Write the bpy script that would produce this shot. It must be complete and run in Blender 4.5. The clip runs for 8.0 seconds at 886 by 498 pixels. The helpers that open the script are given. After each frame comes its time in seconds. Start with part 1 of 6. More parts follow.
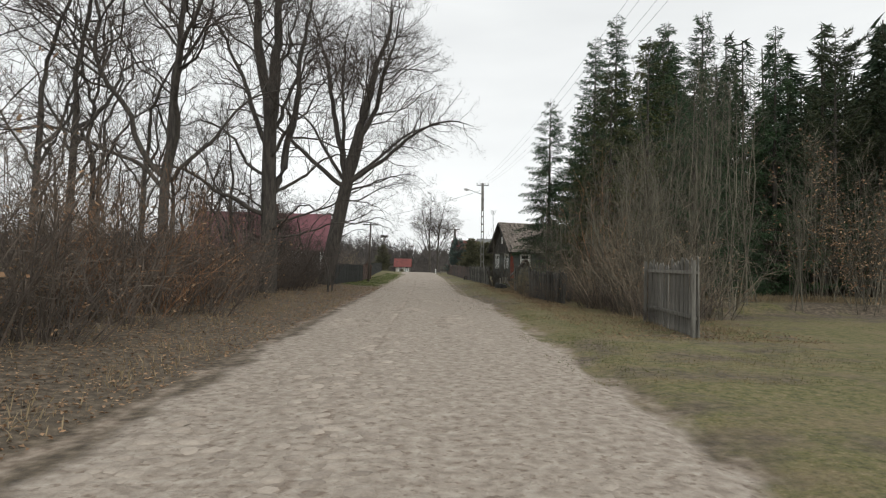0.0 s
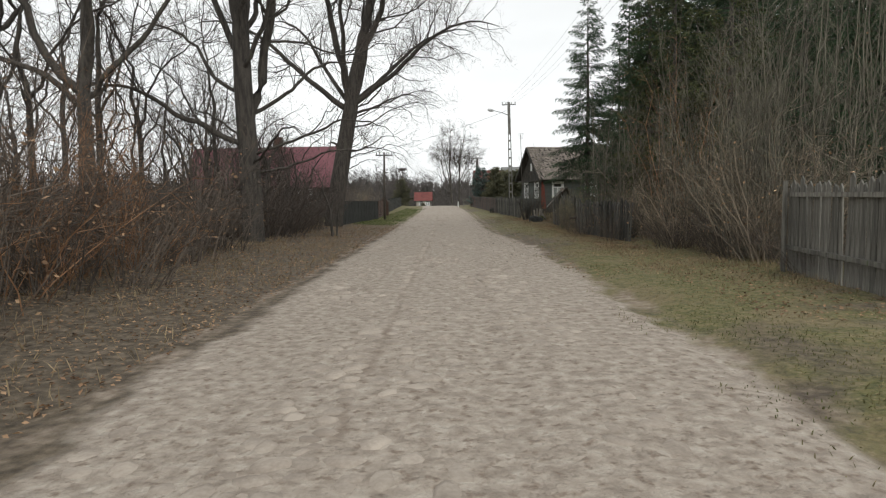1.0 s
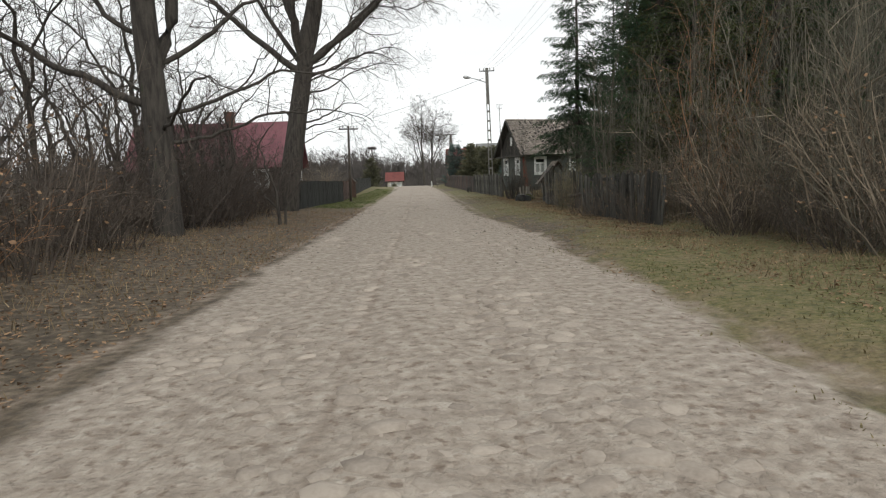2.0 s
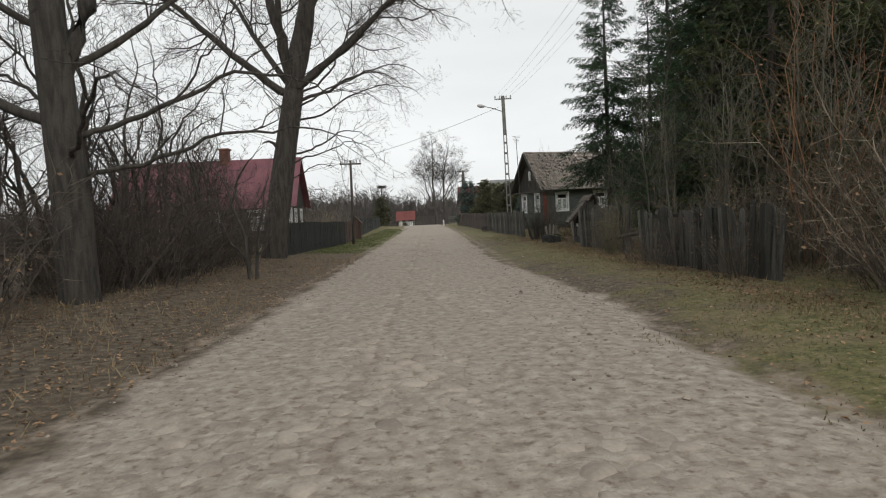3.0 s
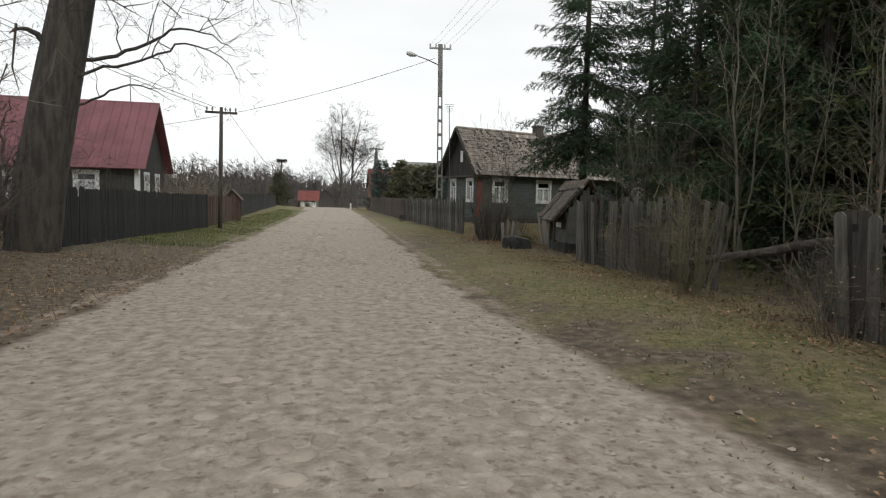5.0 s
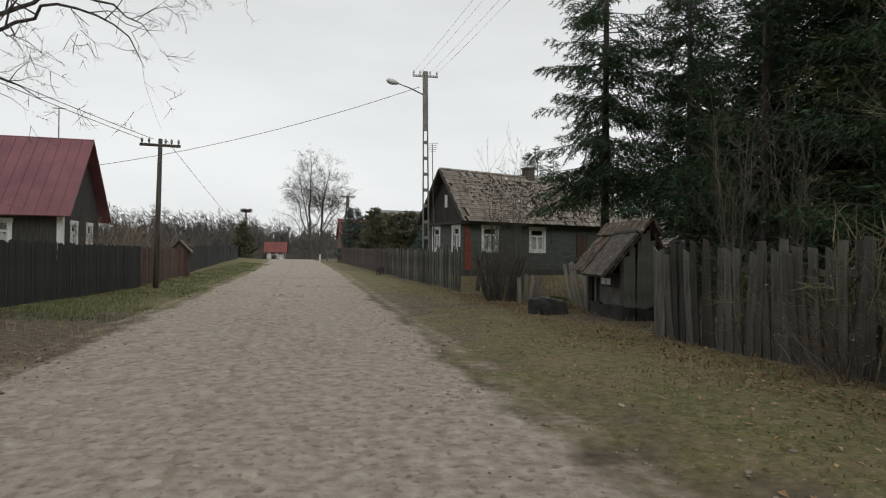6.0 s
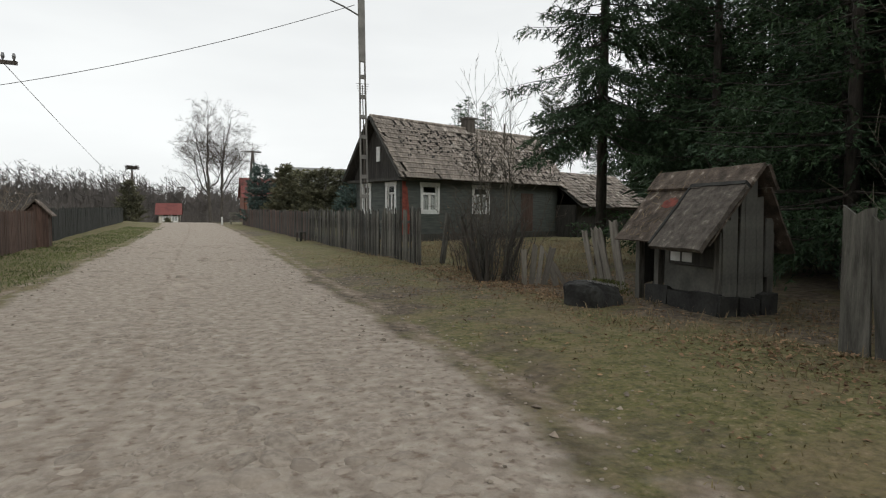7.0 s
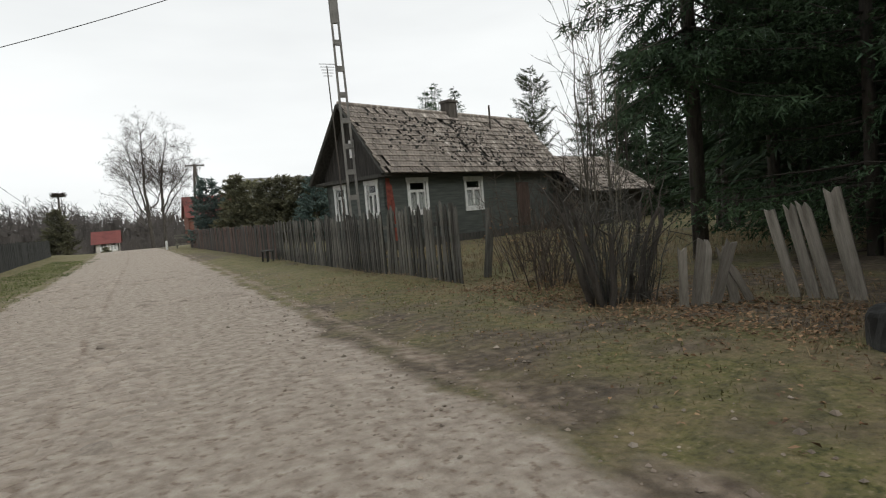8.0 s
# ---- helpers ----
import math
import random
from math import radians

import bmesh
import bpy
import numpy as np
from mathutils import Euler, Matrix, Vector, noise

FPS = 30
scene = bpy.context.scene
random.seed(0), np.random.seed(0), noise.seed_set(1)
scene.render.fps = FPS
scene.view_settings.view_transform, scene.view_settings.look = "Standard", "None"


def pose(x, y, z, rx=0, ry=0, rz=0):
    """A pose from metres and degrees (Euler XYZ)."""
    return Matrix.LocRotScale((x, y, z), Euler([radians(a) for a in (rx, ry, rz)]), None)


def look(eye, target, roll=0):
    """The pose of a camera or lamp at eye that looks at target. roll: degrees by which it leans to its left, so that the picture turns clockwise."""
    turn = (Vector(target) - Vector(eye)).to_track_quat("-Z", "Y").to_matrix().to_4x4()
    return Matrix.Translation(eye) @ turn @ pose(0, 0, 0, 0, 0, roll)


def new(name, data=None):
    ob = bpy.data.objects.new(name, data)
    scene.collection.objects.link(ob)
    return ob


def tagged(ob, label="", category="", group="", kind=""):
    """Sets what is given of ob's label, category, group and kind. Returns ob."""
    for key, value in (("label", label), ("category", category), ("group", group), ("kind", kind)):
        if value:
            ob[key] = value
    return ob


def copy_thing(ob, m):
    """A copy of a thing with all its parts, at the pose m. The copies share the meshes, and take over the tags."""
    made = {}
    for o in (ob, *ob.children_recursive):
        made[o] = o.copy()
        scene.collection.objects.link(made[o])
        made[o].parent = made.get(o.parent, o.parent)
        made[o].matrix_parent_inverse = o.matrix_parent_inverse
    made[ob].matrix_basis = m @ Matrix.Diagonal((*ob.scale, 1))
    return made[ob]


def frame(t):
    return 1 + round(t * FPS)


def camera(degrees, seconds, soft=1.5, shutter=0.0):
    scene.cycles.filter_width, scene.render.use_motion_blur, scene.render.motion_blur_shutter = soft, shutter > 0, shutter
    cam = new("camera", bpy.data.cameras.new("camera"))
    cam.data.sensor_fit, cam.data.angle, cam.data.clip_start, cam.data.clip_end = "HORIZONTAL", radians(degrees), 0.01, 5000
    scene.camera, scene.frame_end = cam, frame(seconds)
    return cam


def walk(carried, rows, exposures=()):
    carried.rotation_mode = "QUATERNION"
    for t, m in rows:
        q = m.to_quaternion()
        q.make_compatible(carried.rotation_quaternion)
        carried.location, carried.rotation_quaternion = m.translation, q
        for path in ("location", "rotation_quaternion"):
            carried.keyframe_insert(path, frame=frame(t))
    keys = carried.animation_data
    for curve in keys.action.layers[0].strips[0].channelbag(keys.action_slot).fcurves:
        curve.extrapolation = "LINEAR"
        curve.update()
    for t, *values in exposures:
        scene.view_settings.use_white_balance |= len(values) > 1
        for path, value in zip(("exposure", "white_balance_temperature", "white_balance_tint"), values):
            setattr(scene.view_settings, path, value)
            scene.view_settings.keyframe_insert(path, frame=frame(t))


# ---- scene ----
cam = camera(73.6, 8.0, soft=1.15)
PATH = [
    (0, (0.245, 3.105, 1.327), (0.287, 5.103, 1.386), 1.3),
    (0.5, (0.248, 5.518, 1.382), (0.254, 7.514, 1.25), -1.3),
    (1, (0.131, 7.991, 1.379), (0.1, 9.984, 1.21), -1.1),
    (1.2, (0.089, 8.923, 1.379), (0.053, 10.913, 1.18), -0.9),
    (2.3, (0.001, 13.402, 1.227), (0.113, 15.384, 0.989), -1.4),
    (2.5, (0.056, 14.238, 1.232), (0.196, 16.23, 1.111), 0.9),
    (3, (0.051, 16.275, 1.272), (0.072, 18.272, 1.165), -2.9),
    (3.5, (-0.04, 18.694, 1.244), (0.017, 20.679, 0.999), -0.9),
    (4, (-0.005, 20.765, 1.233), (0.01, 22.757, 1.054), -2.0),
    (4.5, (0.045, 23.029, 1.227), (0.283, 25.007, 1.048), 0.1),
    (4.7, (0.072, 23.83, 1.207), (0.39, 25.798, 1.041), 1.8),
    (5.8, (0.134, 28.239, 1.22), (0.533, 30.198, 1.178), -0.8),
    (6, (0.129, 29.18, 1.201), (0.566, 31.131, 1.215), 0.6),
    (6.5, (0.142, 31.433, 1.245), (0.724, 33.346, 1.209), -1.8),
    (7, (-0.096, 33.488, 1.224), (0.641, 35.344, 1.109), 0.3),
    (7.5, (-0.043, 35.842, 1.243), (0.76, 37.67, 1.141), -1.5),
    (8, (-0.002, 37.945, 1.21), (0.876, 39.738, 1.093), -4.8),
]
# the picture brightens a little under the trees and darkens in the open
EXPOSURE = [(0, 0.0, 6380, 7), (1.2, 0.1, 6380, 7), (2.5, 0.12, 6380, 7), (3.0, -0.12, 6380, 7), (3.5, 0.12, 6380, 7), (4.5, 0.1, 6380, 7), (5.8, -0.15, 6380, 7), (6, -0.22, 6380, 7), (7, -0.05, 6380, 7), (8, 0.0, 6380, 7)]
walk(cam, [(t, look(eye, target, roll)) for t, eye, target, roll in PATH], EXPOSURE)

# ---- light ----
SUN_EL, SUN_ROT = radians(42), radians(150)
world = bpy.data.worlds.new("overcast_sky")
scene.world = world
world.use_nodes = True
wn, wl = world.node_tree.nodes, world.node_tree.links
wn.clear()
w_out, w_bg = wn.new("ShaderNodeOutputWorld"), wn.new("ShaderNodeBackground")
w_sky = wn.new("ShaderNodeTexSky")
w_sky.sky_type, w_sky.sun_disc, w_sky.sun_elevation, w_sky.sun_rotation = "NISHITA", False, SUN_EL, SUN_ROT
w_hsv = wn.new("ShaderNodeHueSaturation")
w_hsv.inputs["Saturation"].default_value = 0.12
w_noise, w_ramp, w_mix = wn.new("ShaderNodeTexNoise"), wn.new("ShaderNodeValToRGB"), wn.new("ShaderNodeMix")
w_map, w_co = wn.new("ShaderNodeMapping"), wn.new("ShaderNodeTexCoord")
w_map.inputs["Scale"].default_value = (1.0, 1.0, 4.0)
w_noise.inputs["Scale"].default_value, w_noise.inputs["Detail"].default_value = 1.6, 5.0
w_ramp.color_ramp.elements[0].position, w_ramp.color_ramp.elements[0].color = 0.3, (6.75, 6.72, 6.75, 1)
w_ramp.color_ramp.elements[1].position, w_ramp.color_ramp.elements[1].color = 0.7, (8.25, 8.2, 8.15, 1)
w_mix.data_type = "RGBA"
w_mix.inputs[0].default_value = 0.85
w_bg.inputs["Strength"].default_value = 0.130
wl.new(w_co.outputs["Generated"], w_map.inputs["Vector"])
wl.new(w_map.outputs["Vector"], w_noise.inputs["Vector"])
wl.new(w_noise.outputs["Fac"], w_ramp.inputs["Fac"])
wl.new(w_sky.outputs["Color"], w_hsv.inputs["Color"])
wl.new(w_hsv.outputs["Color"], w_mix.inputs[6])
wl.new(w_ramp.outputs["Color"], w_mix.inputs[7])
wl.new(w_mix.outputs[2], w_bg.inputs["Color"])
wl.new(w_bg.outputs["Background"], w_out.inputs["Surface"])
sun = new("sun", bpy.data.lights.new("sun", "SUN"))
sun.data.energy, sun.data.angle, sun.data.color = 0.9, radians(25), (1.0, 0.97, 0.92)
sun.matrix_world = look((20, -30, 40), (0, 20, 0))

# ---- materials ----


def surf(name, c1, c2, scale=4.0, rough=0.85, bump=0.3, stretch=(1, 1, 1), c3=None, vary=0.12, metal=0.0, fine=None, bump_dist=0.01, c3pos=0.74):
    """A two-scale procedural surface: broad patches from c1 to c2, stains of c3, fine grain, bump, and a small shift per object."""
    m = bpy.data.materials.new(name)
    m.use_nodes = True
    n, l = m.node_tree.nodes, m.node_tree.links
    b = n["Principled BSDF"]
    b.inputs["Roughness"].default_value, b.inputs["Metallic"].default_value = rough, metal
    co, mp = n.new("ShaderNodeTexCoord"), n.new("ShaderNodeMapping")
    mp.inputs["Scale"].default_value = stretch
    l.new(co.outputs["Object"], mp.inputs["Vector"])
    big, small = n.new("ShaderNodeTexNoise"), n.new("ShaderNodeTexNoise")
    big.inputs["Scale"].default_value, big.inputs["Detail"].default_value = scale, 4
    small.inputs["Scale"].default_value, small.inputs["Detail"].default_value = (fine or scale * 9), 3
    for t in (big, small):
        l.new(mp.outputs["Vector"], t.inputs["Vector"])
    ramp = n.new("ShaderNodeValToRGB")
    e = ramp.color_ramp.elements
    e[0].position, e[0].color = 0.34, (*c1, 1)
    e[1].position, e[1].color = 0.64, (*c2, 1)
    if c3:
        x = e.new(c3pos)
        x.color = (*c3, 1)
    add = n.new("ShaderNodeMath")
    add.operation = "MULTIPLY_ADD"
    add.inputs[1].default_value, add.inputs[2].default_value = 0.35, -0.17
    l.new(small.outputs["Fac"], add.inputs[0])
    tot = n.new("ShaderNodeMath")
    l.new(add.outputs[0], tot.inputs[0])
    l.new(big.outputs["Fac"], tot.inputs[1])
    l.new(tot.outputs[0], ramp.inputs["Fac"])
    info, rng, hsv = n.new("ShaderNodeObjectInfo"), n.new("ShaderNodeMapRange"), n.new("ShaderNodeHueSaturation")
    rng.inputs["To Min"].default_value, rng.inputs["To Max"].default_value = 1 - vary, 1 + vary
    l.new(info.outputs["Random"], rng.inputs["Value"])
    l.new(rng.outputs["Result"], hsv.inputs["Value"])
    l.new(ramp.outputs["Color"], hsv.inputs["Color"])
    l.new(hsv.outputs["Color"], b.inputs["Base Color"])
    if bump:
        bp = n.new("ShaderNodeBump")
        bp.inputs["Strength"].default_value, bp.inputs["Distance"].default_value = bump, bump_dist
        l.new(tot.outputs[0], bp.inputs["Height"])
        l.new(bp.outputs["Normal"], b.inputs["Normal"])
    return m


def island(m, amount=0.35):
    """Adds a shift in brightness from piece to piece of a joined mesh."""
    n, l = m.node_tree.nodes, m.node_tree.links
    b = n["Principled BSDF"]
    src = b.inputs["Base Color"].links[0].from_socket
    geo, rng, hsv = n.new("ShaderNodeNewGeometry"), n.new("ShaderNodeMapRange"), n.new("ShaderNodeHueSaturation")
    rng.inputs["To Min"].default_value, rng.inputs["To Max"].default_value = 1 - amount, 1 + amount
    l.new(geo.outputs["Random Per Island"], rng.inputs["Value"])
    l.new(rng.outputs["Result"], hsv.inputs["Value"])
    l.new(src, hsv.inputs["Color"])
    l.new(hsv.outputs["Color"], b.inputs["Base Color"])
    return m


M_bark = surf("grey_bark", (0.038, 0.033, 0.028), (0.092, 0.080, 0.068), 3.0, 0.95, 0.9, (4, 4, 0.7), (0.062, 0.072, 0.042), bump_dist=0.03)
M_twig = surf("bare_twigs", (0.055, 0.043, 0.036), (0.105, 0.083, 0.068), 1.2, 0.9, 0.0)
M_shrub = surf("brown_shrub_stems", (0.058, 0.047, 0.038), (0.145, 0.115, 0.089), 0.9, 0.9, 0.0, vary=0.35)
M_tan = surf("tan_shrub_stems", (0.12, 0.097, 0.070), (0.29, 0.232, 0.168), 0.9, 0.9, 0.0, vary=0.35)
M_russet = surf("russet_vine_stems", (0.155, 0.080, 0.040), (0.33, 0.180, 0.092), 0.8, 0.9, 0.0, vary=0.25)
M_shoot = surf("pale_shoots", (0.075, 0.068, 0.050), (0.175, 0.158, 0.118), 0.8, 0.85, 0.0, vary=0.4)
M_straw_stem = surf("pale_dry_stems", (0.12, 0.105, 0.062), (0.25, 0.215, 0.135), 0.8, 0.85, 0.0, vary=0.3)
M_dryleaf = island(surf("dry_leaves", (0.17, 0.095, 0.05), (0.34, 0.22, 0.125), 1.3, 0.8, 0.0, vary=0.2), 0.5)
M_needle = island(surf("spruce_needles", (0.021, 0.047, 0.021), (0.050, 0.092, 0.036), 0.7, 0.75, 0.0, vary=0.25), 0.45)
M_pine = island(surf("pine_needles", (0.022, 0.034, 0.014), (0.05, 0.062, 0.024), 0.7, 0.75, 0.0, vary=0.25), 0.4)
M_olive = island(surf("olive_mossy_spruce", (0.036, 0.050, 0.014), (0.082, 0.095, 0.026), 0.7, 0.75, 0.0, vary=0.2), 0.45)
M_thuja = island(surf("garden_conifer_green", (0.072, 0.075, 0.043), (0.155, 0.148, 0.080), 0.7, 0.75, 0.0, vary=0.4), 0.45)
M_bluefir = island(surf("blue_spruce_needles", (0.052, 0.088, 0.078), (0.115, 0.160, 0.140), 0.7, 0.75, 0.0, vary=0.2), 0.45)
M_board = surf("weathered_boards", (0.088, 0.082, 0.070), (0.20, 0.19, 0.165), 2.0, 0.9, 0.5, (9, 9, 0.8), (0.11, 0.12, 0.07), vary=0.3)
M_board_dark = surf("dark_fence_boards", (0.028, 0.028, 0.024), (0.062, 0.058, 0.05), 2.0, 0.9, 0.5, (9, 9, 0.8), vary=0.3)
M_board_black = surf("blackened_fence_boards", (0.014, 0.016, 0.014), (0.034, 0.035, 0.030), 2.0, 0.9, 0.5, (9, 9, 0.8), vary=0.3)
M_board_mid = surf("damp_grey_boards", (0.050, 0.048, 0.041), (0.132, 0.126, 0.110), 2.0, 0.9, 0.7, (9, 9, 0.9), (0.16, 0.15, 0.13), vary=0.3)
M_board_brown = surf("brown_fence_boards", (0.060, 0.036, 0.028), (0.115, 0.072, 0.056), 2.0, 0.9, 0.5, (9, 9, 0.8), vary=0.3)
M_concrete = surf("aged_concrete", (0.15, 0.145, 0.135), (0.25, 0.24, 0.22), 2.5, 0.9, 0.4)
M_cobble = surf("field_cobbles", (0.225, 0.187, 0.152), (0.365, 0.312, 0.258), 2.6, 0.9, 0.6, fine=40, vary=0.12)
M_pebble = island(surf("loose_pebbles", (0.20, 0.16, 0.125), (0.36, 0.305, 0.245), 1.5, 0.9, 0.2), 0.4)
M_white = surf("white_window_paint", (0.60, 0.60, 0.58), (0.76, 0.76, 0.74), 6, 0.6, 0.1)
M_wallgreen = surf("grey_green_plank_wall", (0.060, 0.070, 0.063), (0.105, 0.115, 0.104), 1.6, 0.85, 0.35, (0.8, 0.8, 9))
M_walldark = surf("dark_gable_boards", (0.028, 0.026, 0.023), (0.06, 0.054, 0.047), 2.0, 0.9, 0.5, (7, 7, 0.7))
M_redpaint = surf("faded_red_paint", (0.15, 0.036, 0.026), (0.27, 0.068, 0.046), 9.0, 0.85, 0.3)
M_tile = surf("worn_cement_tiles", (0.125, 0.103, 0.086), (0.33, 0.288, 0.245), 4.0, 0.92, 0.5, (1.6, 0.7, 1), (0.54, 0.50, 0.45), vary=0.34, fine=30, c3pos=0.69)
M_redroof = surf("wine_red_sheet_roof", (0.145, 0.046, 0.058), (0.205, 0.070, 0.084), 1.0, 0.5, 0.15, vary=0.04)
M_orange = surf("brick_red_roof", (0.115, 0.026, 0.022), (0.165, 0.042, 0.034), 1.0, 0.7, 0.1)
M_plaster = surf("pale_plaster", (0.42, 0.39, 0.34), (0.55, 0.52, 0.46), 1.5, 0.9, 0.15)
M_asbestos = surf("grey_corrugated_roof", (0.15, 0.15, 0.145), (0.24, 0.24, 0.23), 1.0, 0.9, 0.2)
M_felt = surf("roofing_felt", (0.050, 0.038, 0.029), (0.145, 0.112, 0.086), 7.0, 0.92, 1.0, c3=(0.36, 0.315, 0.265), c3pos=0.70, fine=70, bump_dist=0.03)
M_hatch = surf("greyer_roofing_felt", (0.060, 0.050, 0.042), (0.135, 0.116, 0.096), 11.0, 0.92, 1.0, c3=(0.25, 0.225, 0.19), c3pos=0.72, fine=75, bump_dist=0.03)
M_plate = surf("damp_grey_plate", (0.075, 0.075, 0.066), (0.14, 0.136, 0.118), 3.0, 0.9, 0.5, (1, 1, 1), (0.19, 0.185, 0.16), vary=0.1)
M_board_pale = surf("bleached_grey_boards", (0.15, 0.135, 0.112), (0.31, 0.285, 0.245), 2.0, 0.9, 0.6, (9, 9, 0.8), (0.20, 0.20, 0.12), vary=0.25)
M_brick = surf("old_red_brick", (0.12, 0.05, 0.035), (0.22, 0.10, 0.07), 3.0, 0.9, 0.4)
M_metal = surf("dull_galvanised_steel", (0.22, 0.22, 0.22), (0.34, 0.34, 0.34), 5.0, 0.5, 0.1, metal=0.6)
M_wire = surf("dark_cable", (0.03, 0.03, 0.03), (0.06, 0.06, 0.06), 5.0, 0.6, 0.0)
M_tar = surf("tarred_pole_wood", (0.05, 0.042, 0.036), (0.11, 0.095, 0.08), 2.0, 0.9, 0.5, (8, 8, 0.6))
M_rock = surf("dark_boulder", (0.018, 0.018, 0.017), (0.05, 0.05, 0.046), 3.0, 0.9, 0.8, bump_dist=0.03)
M_moss = surf("moss", (0.045, 0.055, 0.012), (0.10, 0.11, 0.03), 8.0, 0.95, 0.8)
M_grass = island(surf("spring_grass", (0.085, 0.088, 0.028), (0.21, 0.165, 0.082), 0.55, 0.85, 0.0), 0.35)
M_green = island(surf("fresh_green_grass", (0.046, 0.072, 0.013), (0.105, 0.125, 0.034), 0.7, 0.85, 0.0), 0.35)
M_straw = island(surf("dry_straw_grass", (0.17, 0.125, 0.07), (0.30, 0.23, 0.135), 0.8, 0.85, 0.0), 0.35)
M_lens = surf("grey_lamp_lens", (0.45, 0.45, 0.45), (0.55, 0.55, 0.55), 4, 0.3, 0.0)
M_curtain = surf("net_curtain", (0.34, 0.34, 0.33), (0.50, 0.50, 0.48), 9, 0.9, 0.2, (6, 6, 0.5))
M_inside = surf("dark_room", (0.012, 0.012, 0.012), (0.022, 0.022, 0.02), 2, 0.9, 0.0)
# bare wood, greyed and lightened so the colour carries the distance haze
M_farwood = island(surf("hazed_bare_wood", (0.078, 0.070, 0.064), (0.132, 0.118, 0.110), 0.05, 0.95, 0.0, vary=0.2), 0.25)
M_glass = bpy.data.materials.new("window_glass")
M_glass.use_nodes = True
_g = M_glass.node_tree.nodes["Principled BSDF"]
_g.inputs["Base Color"].default_value, _g.inputs["Roughness"].default_value = (0.9, 0.93, 0.92, 1), 0.03
_g.inputs["Transmission Weight"].default_value, _g.inputs["IOR"].default_value = 1.0, 1.45

# ground: sand, grass, leaf litter mixed by three masks of the sheet
M_ground = bpy.data.materials.new("village_ground")
M_ground.use_nodes = True


def ground_material(m):
    n, l = m.node_tree.nodes, m.node_tree.links
    b = n["Principled BSDF"]
    b.inputs["Roughness"].default_value = 0.95
    co = n.new("ShaderNodeTexCoord")

    def noise_tex(scale, detail=4):
        t = n.new("ShaderNodeTexNoise")
        t.inputs["Scale"].default_value, t.inputs["Detail"].default_value = scale, detail
        l.new(co.outputs["Object"], t.inputs["Vector"])
        return t.outputs["Fac"]

    def ramp(src, *stops):
        r = n.new("ShaderNodeValToRGB")
        e = r.color_ramp.elements
        e[0].position, e[0].color = stops[0][0], (*stops[0][1], 1)
        e[1].position, e[1].color = stops[1][0], (*stops[1][1], 1)
        for p, c in stops[2:]:
            e.new(p).color = (*c, 1)
        l.new(src, r.inputs["Fac"])
        return r.outputs["Color"]

    def mask(name, scale, spread):
        a = n.new("ShaderNodeAttribute")
        a.attribute_name = name
        x, y = n.new("ShaderNodeMath"), n.new("ShaderNodeMapRange")
        x.operation = "MULTIPLY_ADD"
        l.new(noise_tex(scale, 5), x.inputs[0])
        x.inputs[1].default_value = 1.6
        l.new(a.outputs["Fac"], x.inputs[2])
        y.inputs["From Min"].default_value, y.inputs["From Max"].default_value = 1.3 - spread, 1.3 + spread
        l.new(x.outputs[0], y.inputs["Value"])
        return y.outputs["Result"]

    def mix(f, a, c):
        x = n.new("ShaderNodeMix")
        x.data_type = "RGBA"
        l.new(f, x.inputs[0])
        l.new(a, x.inputs[6])
        l.new(c, x.inputs[7])
        return x.outputs[2]

    litter = ramp(noise_tex(9, 8), (0.3, (0.052, 0.041, 0.028)), (0.52, (0.115, 0.089, 0.060)), (0.7, (0.20, 0.157, 0.112)))
    grass = ramp(noise_tex(7.5, 14), (0.38, (0.064, 0.076, 0.017)), (0.5, (0.132, 0.134, 0.034)), (0.61, (0.210, 0.175, 0.082)))
    thatch = ramp(noise_tex(26, 6), (0.36, (0.035, 0.032, 0.018)), (0.47, (0.14, 0.120, 0.054)), (0.60, (0.165, 0.135, 0.066)), (0.68, (0.34, 0.265, 0.175)))
    half = n.new("ShaderNodeValue")
    half.outputs[0].default_value = 0.5
    grass = mix(half.outputs[0], grass, thatch)
    straw = ramp(noise_tex(20, 8), (0.35, (0.13, 0.095, 0.055)), (0.6, (0.26, 0.195, 0.115)))
    grass = mix(ramp(noise_tex(0.9, 7), (0.50, (0.0, 0.0, 0.0)), (0.63, (0.5, 0.5, 0.5))), grass, straw)
    sand = ramp(noise_tex(8.5, 11), (0.33, (0.255, 0.210, 0.168)), (0.55, (0.375, 0.320, 0.262)), (0.72, (0.455, 0.40, 0.338)))
    mud = ramp(noise_tex(9, 9), (0.32, (0.145, 0.108, 0.078)), (0.48, (0.255, 0.200, 0.15)), (0.66, (0.36, 0.30, 0.24)))
    # brown patches; they also colour in the shaded sides and gaps of stones
    dent_shade = ramp(noise_tex(13, 9), (0.55, (0.0, 0.0, 0.0)), (0.67, (0.8, 0.8, 0.8)))
    brown = ramp(noise_tex(30, 4), (0.3, (0.135, 0.098, 0.072)), (0.7, (0.23, 0.172, 0.127)))
    sand = mix(dent_shade, sand, brown)
    # brown band beside the stone row colours in the shade of its groove
    sm = n.new("ShaderNodeAttribute")
    sm.attribute_name = "seam"
    wob, gap, near = n.new("ShaderNodeMath"), n.new("ShaderNodeMath"), n.new("ShaderNodeMapRange")
    wob.operation, gap.operation = "MULTIPLY_ADD", "ABSOLUTE"
    wob.inputs[1].default_value = 0.30
    l.new(noise_tex(2.2, 6), wob.inputs[0])
    l.new(sm.outputs["Fac"], wob.inputs[2])
    l.new(wob.outputs[0], gap.inputs[0])
